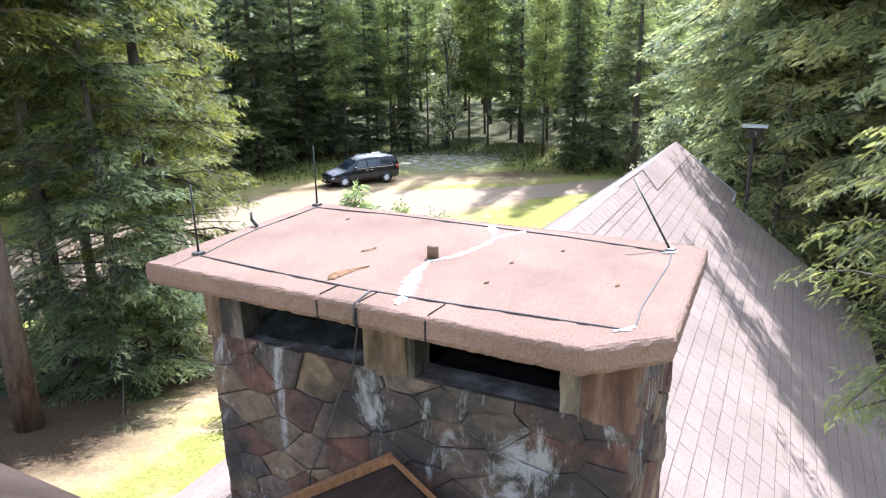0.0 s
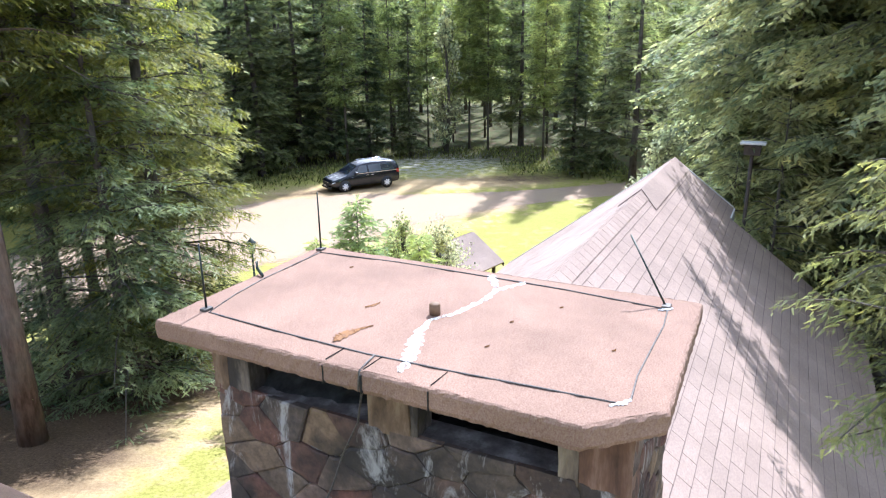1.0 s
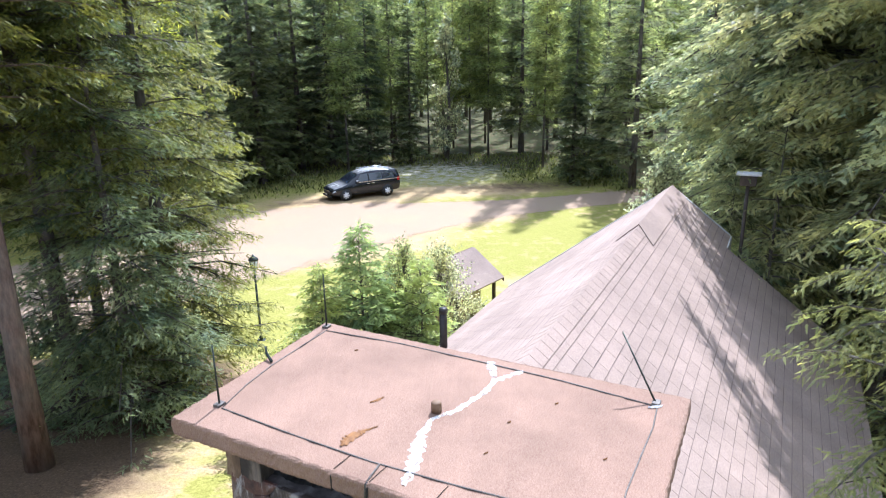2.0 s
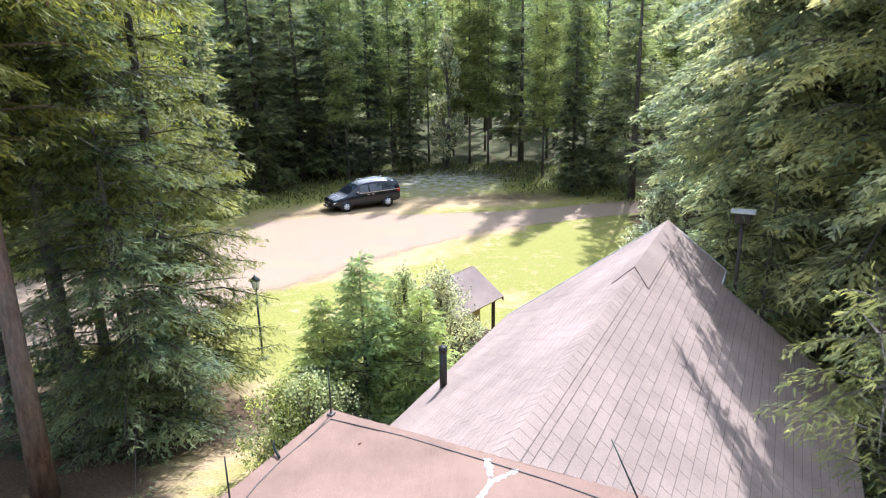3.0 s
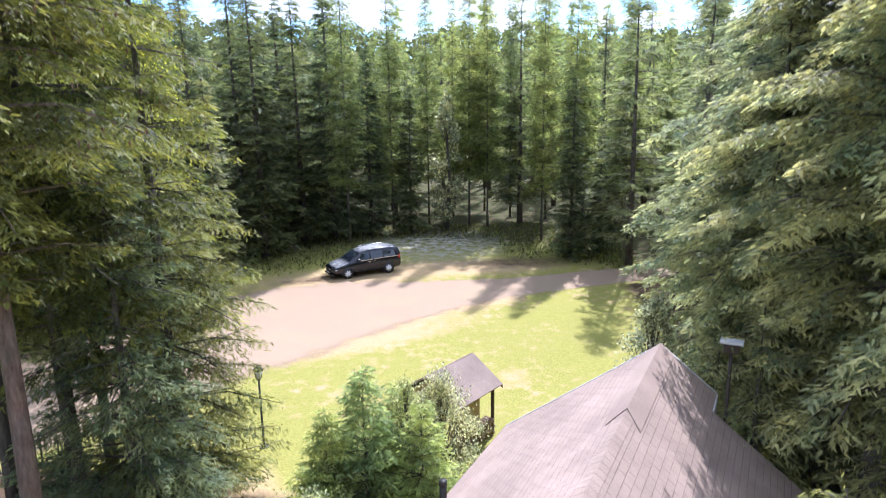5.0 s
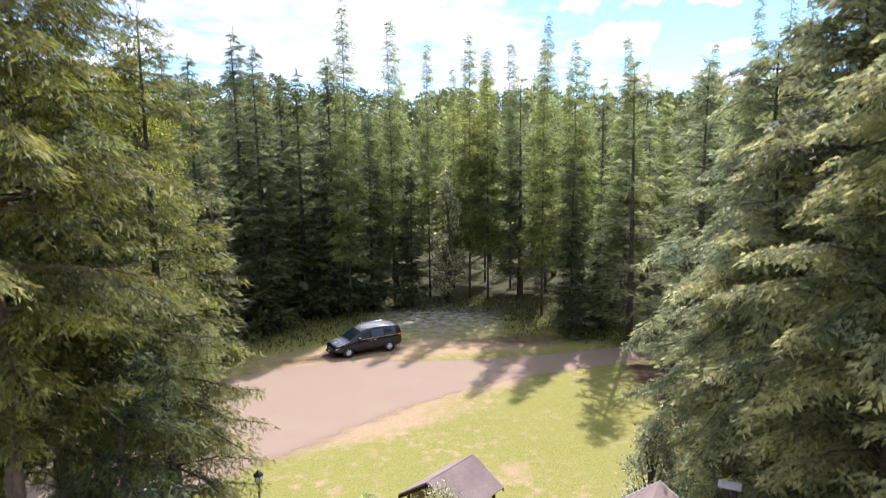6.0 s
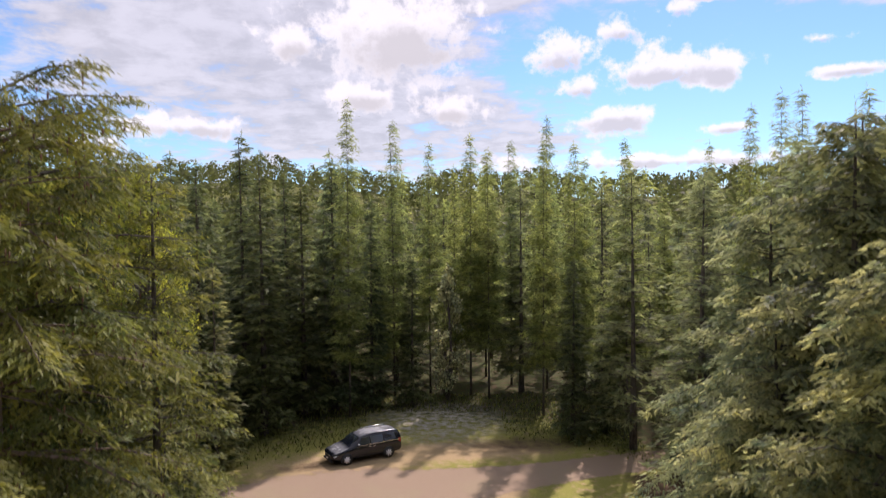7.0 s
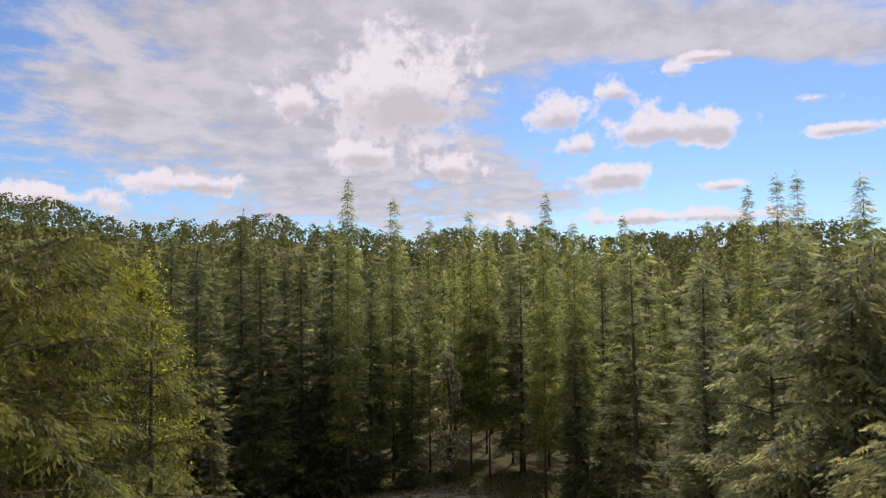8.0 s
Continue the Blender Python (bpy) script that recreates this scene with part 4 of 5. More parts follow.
blot("dry_leaf", RUST, [(2.10, -1.60, .006), (2.15, -1.60, .035), (2.22, -1.59, .026), (2.26, -1.57, .010), (2.31, -1.535, .004)], CAPT + .003, 8, "curled rust-brown leaf stuck to the cap")
blot("dry_leaf", RUST, [(2.48, -1.69, .004), (2.52, -1.67, .014), (2.56, -1.655, .003)], CAPT + .003, 9, "small rust-brown leaf stuck to the cap")
for u, v in ((2.6, -1.0), (2.86, -0.85), (2.5, -0.52), (2.32, -1.0), (2.95, -2.1)):
    blot("speck", RUST, [(u, v, .002), (u + .012, v + .008, .006), (u + .022, v + .012, .001)], CAPT + .002, int(u * 100), "dark speck of debris")
for u, v, h in ((1.918, -1.345, 0.0), (1.928, -1.53, 0.0), (1.916, -1.05, 0.0)):
    blot("crack", SOOT, [(u + 0.14, v + 0.01, .0012), (u + .08, v + .005, .0018), (u + 0.02, v, .002)], CAPT + .001, int(-v * 100), "hairline crack in the slab")
    part("crack", box(u - 0.006, u + 0.02, v - .0022, v + .0022, TOPZ + .004, CAPT - .012), SOOT, slab, "hairline crack in the slab")
stub = tube([(2.55, -1.35, CAPT - .01), (2.55, -1.35, CAPT + 0.05), (2.55, -1.35, CAPT + 0.056)], [0.026, 0.026, 0.02], 12)
part("pipe_stub", stub, WOODWALL, slab, "short capped iron stub standing on the slab")

# saddle roof between the chimney and the wing, with a varnished trim against the stones
SAD_V, SAD_Z = -1.30, 7.325
for s in (-1, 1):
    bm = bmesh.new()
    q = [bm.verts.new(p) for p in ((0.3, SAD_V, SAD_Z), (2.07, SAD_V, SAD_Z), (2.07, SAD_V + s * 0.95, SAD_Z - 0.66), (0.3, SAD_V + s * 0.95, SAD_Z - 0.66))]
    bm.faces.new(q)
    bmesh.ops.solidify(bm, geom=bm.faces, thickness=0.03)
    part("saddle", bm, SADDLE, house, "small brown saddle roof behind the chimney")
    part("trim", tube([(2.05, SAD_V, SAD_Z + 0.03), (2.05, SAD_V + s * 0.95, SAD_Z - 0.63)], 0.026 if s < 0 else 0.012, 4), TRIM, house, "varnished wooden trim strip")
# lower wing: only its far eave shows
bm = bmesh.new()
q = [bm.verts.new(p) for p in ((3.42, -12.5, 4.72), (3.42, -5.0, 4.72), (-0.4, -5.0, 7.2), (-0.4, -12.5, 7.2))]
bm.faces.new(q)
bmesh.ops.solidify(bm, geom=bm.faces, thickness=0.14)
part("wing_roof", bm, SHINGLE, house, "shingled roof of the side wing")
part("wall", box(2.9, 3.05, -12.2, -5.0, 1.6, 4.7), WOODWALL, house)
# stove pipe on the left slope
pipe = part("stove_pipe", tube([(8.63, -4.42, 4.95), (8.63, -4.42, 5.86)], 0.062, 14), PIPE, house, "black metal stove pipe")
part("collar", tube([(8.63, -4.42, 5.80), (8.63, -4.42, 5.88)], 0.07, 14), PIPE, pipe)
part("flashing", tube([(8.63, -4.42, 5.0), (8.63, -4.42, 5.13)], [0.14, 0.075], 14), DARK_TRIM, pipe)

# second chimney beyond the roof's far corner
ch2 = tagged(new("flue_pipe"), "slim metal flue with a pale flat cap among branches", "chimney")
ch2.matrix_world = HOUSE @ pose(12.4, -0.45, 0)
part("flue", tube([(0, 0, 0.6), (0, 0, 7.6)], 0.03, 12), DARK_TRIM, ch2, "dark metal flue")
part("cowl", box(-.09, .09, -.13, .13, 7.42, 7.585, .01), DARK_TRIM, ch2)
part("cap", box(-.13, .13, -.2, .2, 7.60, 7.64, .012), CAULK, ch2, "pale flat cap")


# ---- trees ----
def limb_mesh(name, segs, mat):
    """Thin three-sided tapered limbs from (start, end, r0, r1)."""
    V, F = [], []
    for a, b, r0, r1 in segs:
        a, b = Vector(a), Vector(b)
        d = (b - a).normalized()
        o = d.orthogonal().normalized()
        q = d.cross(o)
        k = len(V)
        for p, r in ((a, r0), (b, r1)):
            for j in range(3):
                t = j * 2.0944
                V.append(p + (o * math.cos(t) + q * math.sin(t)) * r)
        F += [(k + j, k + (j + 1) % 3, k + 3 + (j + 1) % 3, k + 3 + j) for j in range(3)]
    return mesh_of(name, V, F, mat)


def leaf_quads(P, D, N, length, width, fan=False):
    """Four-cornered leaves, or fans of needles, at P, along D, with the normals N near to them."""
    D = D / np.linalg.norm(D, axis=1)[:, None]
    S = np.cross(D, N)
    S /= np.linalg.norm(S, axis=1)[:, None] + 1e-9
    L, W = length[:, None], width[:, None]
    if fan:
        T = P + D * L - N * L * 0.12
        return np.stack([P - S * W * 0.5, P + S * W * 0.5, T + S * W * 0.5, T - S * W * 0.5], 1)
    return np.stack([P, P + D * L * 0.45 + S * W * 0.5, P + D * L, P + D * L * 0.4 - S * W * 0.5], 1)


def conifer(seed, H, r_max, clear=0.08, fine=1.0, spray=0.2, droop=0.3, lift=0.1, whorl=0.55, per=6, shape=1.0, irregular=0.25, trunk_r=None, width=0.32, hang=0.15, gaps=0.08, reach=0.42, ck=2.4, voids=-0.85, fuzz=0.16, step=0.5, layer=0.7, flat=0.3):
    """Trunk, limbs and feathered sprays of a conifer of height H. clear: bare share of the trunk; fine: how closely the twigs stand."""
    rs = np.random.RandomState(seed)
    tr = trunk_r or H * 0.0125
    ph = rs.uniform(0, 6.28, 3)
    segs, Ps, Ds, Ns, Ls, Ts = [], [], [], [], [], []
    z = H * clear
    while z < H * 0.985:
        f = (z - H * clear) / (H * (1 - clear))
        prof = (1 - f) ** shape * (min(1.0, 0.5 + 2.2 * f) if clear > 0.2 else 1.0)
        R = max(0.2, r_max * prof)
        n = per if f < 0.85 else max(4, per - 2)
        a0 = rs.uniform(0, 6.28)
        for k in range(n):
            if rs.rand() < gaps:
                continue
            az = a0 + k * 6.283 / n + rs.uniform(-0.35, 0.35)
            L = R * rs.uniform(1 - irregular, 1 + irregular * 0.6)
            zz = z + rs.uniform(-layer, layer) * whorl
            up = lift + rs.uniform(-0.12, 0.14) + 0.55 * max(0, f - 0.55)
            dr = droop * rs.uniform(0.6, 1.4)
            out_dir = np.array([math.cos(az), math.sin(az), 0.0])
            side = np.array([-math.sin(az), math.cos(az), 0.0])
            pts = [np.array([0, 0, zz]) + out_dir * (s * L) + np.array([0, 0, (up * s - dr * s * s) * L]) for s in (0.0, 0.5, 1.0)]
            rb = 0.007 + 0.010 * L
            segs += [(pts[0], pts[1], rb, rb * 0.65), (pts[1], pts[2], rb * 0.65, rb * 0.2)]
            nb = max(3, int(fine * L / 0.17))
            fz, fl = fuzz * min(1.0, L / 1.2), flat * (1.25 + 3.5 * max(0, f - 0.5))
            s = np.repeat(np.linspace(0.16, 1.0, nb), 2) + rs.uniform(-0.4, 0.4, 2 * nb) / nb
            sg = np.tile([1.0, -1.0], nb)
            l2 = (L * reach * (1.1 - s) + 0.10) * rs.uniform(0.6, 1.2, 2 * nb)
            K = max(1, int(l2.max() / (spray * step)) + 1)
            jj = np.arange(K)[None, :]
            rdist = jj * spray * step + rs.uniform(0, 0.4, (2 * nb, K)) * spray
            ok = rdist < l2[:, None]
            ang = rs.uniform(0.65, 1.05, 2 * nb)
            bd = out_dir[None] * np.cos(ang)[:, None] + side[None] * (np.sin(ang) * sg)[:, None]
            bd[:, 2] += rs.normal(-hang, 0.12, 2 * nb)
            root = out_dir[None] * (s * L)[:, None]
            root[:, 2] += zz + (up * s - dr * s * s) * L
            P = root[:, None, :] + bd[:, None, :] * rdist[..., None]
            P[..., 2] -= hang * 0.5 * rdist * rdist
            lump = np.sin(ck * P[..., 0] + ph[0]) + np.sin(ck * P[..., 1] + ph[1]) + np.sin(1.25 * ck * P[..., 2] + ph[2])
            ok &= lump > rs.normal(voids - 12 * max(0, f - 0.8), 0.35, lump.shape)
            if not ok.any():
                continue
            alt = np.where((jj % 2 == 0), 1.0, -1.0) * rs.uniform(0.35, 1.1, (2 * nb, K))
            perp = np.stack([-bd[:, 1], bd[:, 0], np.zeros(2 * nb)], 1)
            D = bd[:, None, :] + perp[:, None, :] * alt[..., None]
            D += rs.normal(0, fz + 0.05, D.shape)
            D[..., 2] -= 0.05
            P = P + rs.normal(0, fz * 0.35, P.shape)
            N = np.array([0, 0, 1.0]) + rs.normal(0, fl + fuzz, (2 * nb, K, 3)) + fl * rs.normal(0, 1, (2 * nb, 1, 3))
            # tone rises outwards: inner crown shade and lit tips put into the colour
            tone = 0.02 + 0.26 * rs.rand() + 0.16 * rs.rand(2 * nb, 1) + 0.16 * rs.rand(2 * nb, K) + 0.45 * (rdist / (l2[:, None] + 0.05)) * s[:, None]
            Ps.append(P[ok]), Ds.append(D[ok]), Ns.append(N[ok]), Ts.append(tone[ok])
            Ls.append(spray * rs.uniform(0.7, 1.4, int(ok.sum())))
        z += whorl * rs.uniform(0.75, 1.25) * (1 if f < 0.8 else 0.6)
    # leader
    m = 14
    P = np.zeros((m, 3))
    P[:, 2] = H - np.linspace(0, 0.05 * H, m)
    D = rs.normal(0, 0.5, (m, 3))
    D[:, 2] = 0.9
    Ps.append(P), Ds.append(D), Ns.append(rs.normal(0, 1, (m, 3))), Ls.append(spray * rs.uniform(0.5, 0.9, m)), Ts.append(rs.rand(m))
    P, D, N, Lw = np.concatenate(Ps), np.concatenate(Ds), np.concatenate(Ns), np.concatenate(Ls)
    q = leaf_quads(P, D, N, Lw, Lw * width, True)
    bend = rs.uniform(-0.01, 0.01, 2) * H
    tp = [(bend[0] * (i / 6) ** 2, bend[1] * (i / 6) ** 2, 0.975 * H * i / 6 - (0.3 if i == 0 else 0)) for i in range(7)]
    tr_r = [tr * (1.25 if i == 0 else 1.0 - 0.95 * i / 6.2) for i in range(7)]
    return tp, tr_r, segs, q, np.concatenate(Ts)


def tree(name, label, data, leaf, bark=None, at=None, group="", spin=0.0, scale=1.0, lean=(0, 0), category="tree"):
    """A tree as a thing of its own with trunk, branches and crown."""
    tp, tr_r, segs, q, tone = data
    bark = bark or BARK
    ob = tagged(new(name), label, category, group)
    part("trunk", tube(tp, tr_r, 10), bark, ob)
    if segs:
        tagged(part("branchwork", limb_mesh("branchwork", segs, bark), bark, ob), kind="stuff")
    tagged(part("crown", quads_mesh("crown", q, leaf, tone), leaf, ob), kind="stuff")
    ob.matrix_basis = pose(at[0], at[1], float(lump_z(at[0], at[1])), lean[0], lean[1], spin) @ Matrix.Diagonal((scale, scale, scale, 1))
    return ob


def hang_cones(ob, data, n, seed):
    """Brown cones hanging from the upper boughs."""
    rs = np.random.RandomState(seed)
    q = data[3]
    high = q[q[:, 0, 2] > 0.55 * q[:, 0, 2].max()]
    P = high[rs.randint(0, len(high), n), 2]
    V, F = [], []
    for p in P:
        L, k = rs.uniform(0.10, 0.16), len(V)
        V += [p] + [p + np.array([0.024 * math.cos(a), 0.024 * math.sin(a), -0.35 * L]) for a in (0.3, 2.4, 4.5)] + [p + np.array([0, 0, -L])]
        F += [(k, k + 1 + j, k + 1 + (j + 1) % 3) for j in range(3)] + [(k + 4, k + 1 + (j + 1) % 3, k + 1 + j) for j in range(3)]
    tagged(part("cone_cluster", mesh_of("cone_cluster", [tuple(v) for v in V], F, CONE), CONE, ob, "hanging brown cones"), kind="stuff")


def again(ob, x, y, spin, s=1.0, sz=None):
    m = pose(x, y, float(lump_z(x, y)), 0, 0, spin)
    o = copy_thing(ob, m)
    o.matrix_basis = m @ Matrix.Diagonal((s, s, sz or s, 1))
    return o


def broadleaf(seed, H, r, n_clumps=40, leaves=70, leaf_size=0.16, base=0.3, stems=1):
    """A broad-leaved tree or shrub: stems, limbs and clumps of small leaves."""
    rs = np.random.RandomState(seed)
    segs, quads = [], []
    for i in range(n_clumps):
        f = rs.uniform(base, 1.0)
        rr = r * math.sin(math.pi * min(0.98, (f - base) / (1 - base) * 0.8 + 0.2)) * rs.uniform(0.4, 1.0)
        az = rs.uniform(0, 6.283)
        c = np.array([rr * math.cos(az), rr * math.sin(az), H * f * rs.uniform(0.93, 1.0)])
        root = np.array([c[0] * 0.15, c[1] * 0.15, max(0.1, c[2] - rr * 0.9 - 0.2 * H * rs.uniform(0.3, 1))])
        segs.append((root, c, 0.012 + 0.006 * H * 0.4, 0.005))
        cr = r * rs.uniform(0.16, 0.34)
        P = c[None] + rs.normal(0, 0.5, (leaves, 3)) * cr
        D = rs.normal(0, 1, (leaves, 3)) + np.array([0, 0, -0.25])[None]
        N = np.array([0, 0, 1.0])[None] + rs.normal(0, 0.7, (leaves, 3))
        L = leaf_size * rs.uniform(0.6, 1.3, leaves)
        quads.append(leaf_quads(P, D, N, L, L * 0.62))
    tp = [(0, 0, -0.2), (0.02 * H, 0, H * 0.4), (0.0, 0.02 * H, H * 0.85)]
    return tp, [0.014 * H + .01, 0.009 * H + .008, 0.004 * H], segs, np.concatenate(quads), None


# left group of old spruces and firs beside the lawn
GL = "old conifers beside the lawn"
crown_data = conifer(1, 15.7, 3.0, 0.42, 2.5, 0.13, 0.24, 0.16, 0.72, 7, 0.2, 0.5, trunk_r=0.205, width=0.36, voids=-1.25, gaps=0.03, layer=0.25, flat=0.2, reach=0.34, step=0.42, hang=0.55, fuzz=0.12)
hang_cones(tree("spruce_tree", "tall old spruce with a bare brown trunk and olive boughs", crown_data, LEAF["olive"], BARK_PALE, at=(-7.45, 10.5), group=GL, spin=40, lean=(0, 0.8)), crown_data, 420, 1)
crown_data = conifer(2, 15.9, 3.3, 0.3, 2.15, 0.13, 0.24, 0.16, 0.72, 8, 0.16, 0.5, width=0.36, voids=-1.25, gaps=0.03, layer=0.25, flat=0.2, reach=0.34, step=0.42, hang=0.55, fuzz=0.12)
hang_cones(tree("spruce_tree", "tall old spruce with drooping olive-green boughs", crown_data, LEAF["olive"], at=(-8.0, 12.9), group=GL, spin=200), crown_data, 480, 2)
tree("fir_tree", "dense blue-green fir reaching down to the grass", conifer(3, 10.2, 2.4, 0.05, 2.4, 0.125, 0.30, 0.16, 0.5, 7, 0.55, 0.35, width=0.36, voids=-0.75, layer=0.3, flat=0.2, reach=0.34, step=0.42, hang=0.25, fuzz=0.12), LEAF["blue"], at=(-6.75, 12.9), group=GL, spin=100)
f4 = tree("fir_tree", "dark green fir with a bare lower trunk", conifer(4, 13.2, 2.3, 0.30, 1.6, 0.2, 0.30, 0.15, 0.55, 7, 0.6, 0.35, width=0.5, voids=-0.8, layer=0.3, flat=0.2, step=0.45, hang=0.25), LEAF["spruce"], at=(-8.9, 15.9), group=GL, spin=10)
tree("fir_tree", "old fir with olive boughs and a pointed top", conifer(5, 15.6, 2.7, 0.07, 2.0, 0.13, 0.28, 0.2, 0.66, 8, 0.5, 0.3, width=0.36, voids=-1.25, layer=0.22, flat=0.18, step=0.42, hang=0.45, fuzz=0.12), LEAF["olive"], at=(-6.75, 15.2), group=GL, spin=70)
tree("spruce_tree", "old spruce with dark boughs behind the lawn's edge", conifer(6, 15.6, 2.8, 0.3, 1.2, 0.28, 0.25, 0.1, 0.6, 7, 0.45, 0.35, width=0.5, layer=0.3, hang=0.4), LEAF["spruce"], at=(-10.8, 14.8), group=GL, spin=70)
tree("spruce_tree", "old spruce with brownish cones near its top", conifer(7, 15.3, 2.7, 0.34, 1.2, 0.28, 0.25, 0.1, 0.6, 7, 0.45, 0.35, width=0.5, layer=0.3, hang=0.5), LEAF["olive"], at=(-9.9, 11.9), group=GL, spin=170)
again(f4, -8.1, 18.6, 250, 0.9)
again(f4, -9.0, 20.9, 310, 0.8)
low_fir = tree("fir_tree", "small bushy fir on the shaded litter", conifer(9, 3.6, 1.7, 0.03, 2.0, 0.13, 0.25, 0.2, 0.3, 7, 0.7, 0.35, width=0.5, voids=-0.7, layer=0.3, flat=0.2, step=0.42), LEAF["blue"], at=(-8.6, 13.3), group=GL)
again(low_fir, -7.2, 14.8, 120, 0.9)

# right group of hemlocks overhanging the roof
GR = "hemlocks beside the house"
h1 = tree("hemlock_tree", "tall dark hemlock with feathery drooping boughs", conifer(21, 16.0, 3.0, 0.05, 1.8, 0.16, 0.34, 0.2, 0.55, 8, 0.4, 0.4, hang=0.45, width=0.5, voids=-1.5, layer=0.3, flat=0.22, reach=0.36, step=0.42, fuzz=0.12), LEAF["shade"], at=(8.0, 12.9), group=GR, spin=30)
h2 = tree("hemlock_tree", "hemlock with pale feathery boughs reaching over the roof", conifer(22, 12.8, 3.0, 0.36, 2.9, 0.12, 0.50, 0.30, 0.5, 8, 0.55, 0.45, hang=0.42, width=0.45, voids=-1.5, layer=0.3, flat=0.2, reach=0.32, step=0.42, fuzz=0.12), LEAF["hemlock"], at=(6.75, 9.5), group=GR, spin=80)
h3 = tree("hemlock_tree", "young hemlock with bright nodding tips leaning over the roof's edge", conifer(23, 5.5, 1.45, 0.54, 2.8, 0.09, 0.42, 0.25, 0.42, 6, 0.6, 0.35, hang=0.4, width=0.34, layer=0.35, flat=0.2, reach=0.32, step=0.42, voids=-1.0, fuzz=0.12, trunk_r=0.045), LEAF["tips"], at=(4.75, 4.7), group=GR, spin=0, lean=(-7, -12))
h4 = tree("hemlock_tree", "hemlock with grey-green boughs in the second row", conifer(24, 13.5, 3.0, 0.04, 1.4, 0.22, 0.42, 0.26, 0.65, 7, 0.5, 0.4, hang=0.45, width=0.34, layer=0.3, flat=0.22, reach=0.36, step=0.45, voids=-0.8), LEAF["hemlock"], at=(11.0, 8.8), group=GR, spin=150)
h5 = tree("hemlock_tree", "small hemlock filling the gap beside the eave", conifer(26, 6.2, 1.6, 0.04, 2.0, 0.13, 0.42, 0.26, 0.45, 7, 0.6, 0.35, hang=0.45, width=0.34, layer=0.3, flat=0.2, reach=0.34, step=0.42, voids=-1.0, fuzz=0.12), LEAF["hemlock"], at=(5.75, 11.35), group=GR, spin=60)
again(h2, 7.2, 6.6, 200, 0.92)
again(h2, 6.9, 13.5, 320, 0.98)
again(h2, 8.2, 16.6, 20, 1.2)
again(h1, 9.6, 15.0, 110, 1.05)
again(h5, 5.45, 12.5, 130, 0.85)
again(h5, 6.9, 9.0, 200, 0.95)
again(h5, 6.6, 6.4, 290, 0.8)
again(h4, 9.4, 18.2, 120, 0.95)
again(h4, 9.4, 21.4, 300, 0.85)
again(h4, 12.5, 24.0, 20, 1.0)
again(h4, 13.3, 14.0, 250, 1.2)
again(h4, 14.0, 30.0, 90, 0.95)

# forest at the back: prototypes, then copies
GF = "forest behind the clearing"
lar = [tree("larch_tree", "slender larch with sparse feathery light green crown", conifer(31 + i, (26.3, 25.6, 24.4)[i], 2.6, 0.2, 1.25, 0.34, 0.10, 0.22, 0.55, 7, 0.78, 0.45, width=0.42, voids=-0.8, ck=1.6, hang=0.30, fuzz=0.42, gaps=0.06, trunk_r=0.10, step=0.5), LEAF["larch"],
            at=p, group=GF, spin=50 * i) for i, p in enumerate([(-8.0, 55.0), (-4.7, 60.5), (2.3, 62.0)])]
drk = [tree("spruce_tree", "dark pointed spruce with dense boughs to the ground", conifer(41 + i, 21.5, 3.2, 0.05, 0.8, 0.48, 0.3, 0.12, 0.66, 7, 0.75, 0.35, width=0.6, voids=-0.9, ck=1.5, fuzz=0.14, step=0.5, layer=0.45, flat=0.22), LEAF["dark"],
            at=p, group=GF, spin=70 * i) for i, p in enumerate([(-13.9, 50.5), (-9.6, 57.0)])]
pin = tree("pine_tree", "old pine with grey dead lower limbs and thin crown", conifer(51, 19.6, 3.0, 0.12, 0.7, 0.5, 0.15, 0.15, 0.65, 6, 0.55, 0.45, gaps=0.15, width=0.55, voids=-0.6, ck=1.7, fuzz=0.25, step=0.5), LEAF["pine"], at=(13.1, 46.4), group=GF)
# coarser ones for the rows deep in the woods
lar_far = tree("larch_tree", "slender larch deep in the woods", conifer(34, 25.0, 2.8, 0.3, 0.5, 0.8, 0.12, 0.10, 0.8, 6, 0.66, 0.4, width=0.6, voids=-0.7, ck=1.3, hang=0.25, fuzz=0.3, step=0.55), LEAF["larch"], at=(-14.5, 84.0), group=GF)
drk_far = tree("spruce_tree", "dark spruce deep in the woods", conifer(43, 20.0, 3.3, 0.25, 0.42, 0.8, 0.3, 0.12, 0.75, 7, 0.75, 0.3, width=0.6, ck=1.5, fuzz=0.2, step=0.55), LEAF["dark"], at=(-20.5, 79.0), group=GF)
rng = random.Random(77)
spots = [("l", 10.3, 53.5, 0.92), ("l", 8.0, 54.6, 0.86), ("l", 9.8, 64.5, 1.0), ("l", 12.5, 60, 0.9), ("l", 6.5, 66, 0.95), ("l", -1.5, 63, 0.9), ("l", 4.2, 70, 0.96), ("l", 15.5, 57, .86), ("l", 24.2, 53, .96), ("l", 22.6, 45, .97), ("l", 24.2, 45.5, .98), ("l", 25.2, 40, .98),
         ("d", -17.5, 47, 0.95), ("d", -21, 51, 1.0), ("d", -12.0, 56, 0.95), ("d", -17, 56, 1.1), ("d", -6.5, 58, 0.75), ("d", 9.3, 48.6, 0.62), ("d", 11.8, 50.2, 0.45), ("d", -24, 44, 1.0), ("d", -3.0, 58.5, 0.6), ("d", -27, 38, 0.95),
         ("p", 16.3, 42, 0.95), ("p", 18.5, 47.5, 1.0), ("p", 14.4, 37.5, 0.95), ("p", 20.5, 39, 1.05), ("p", 17.5, 33, 1.0), ("p", 22, 34, 1.0)]
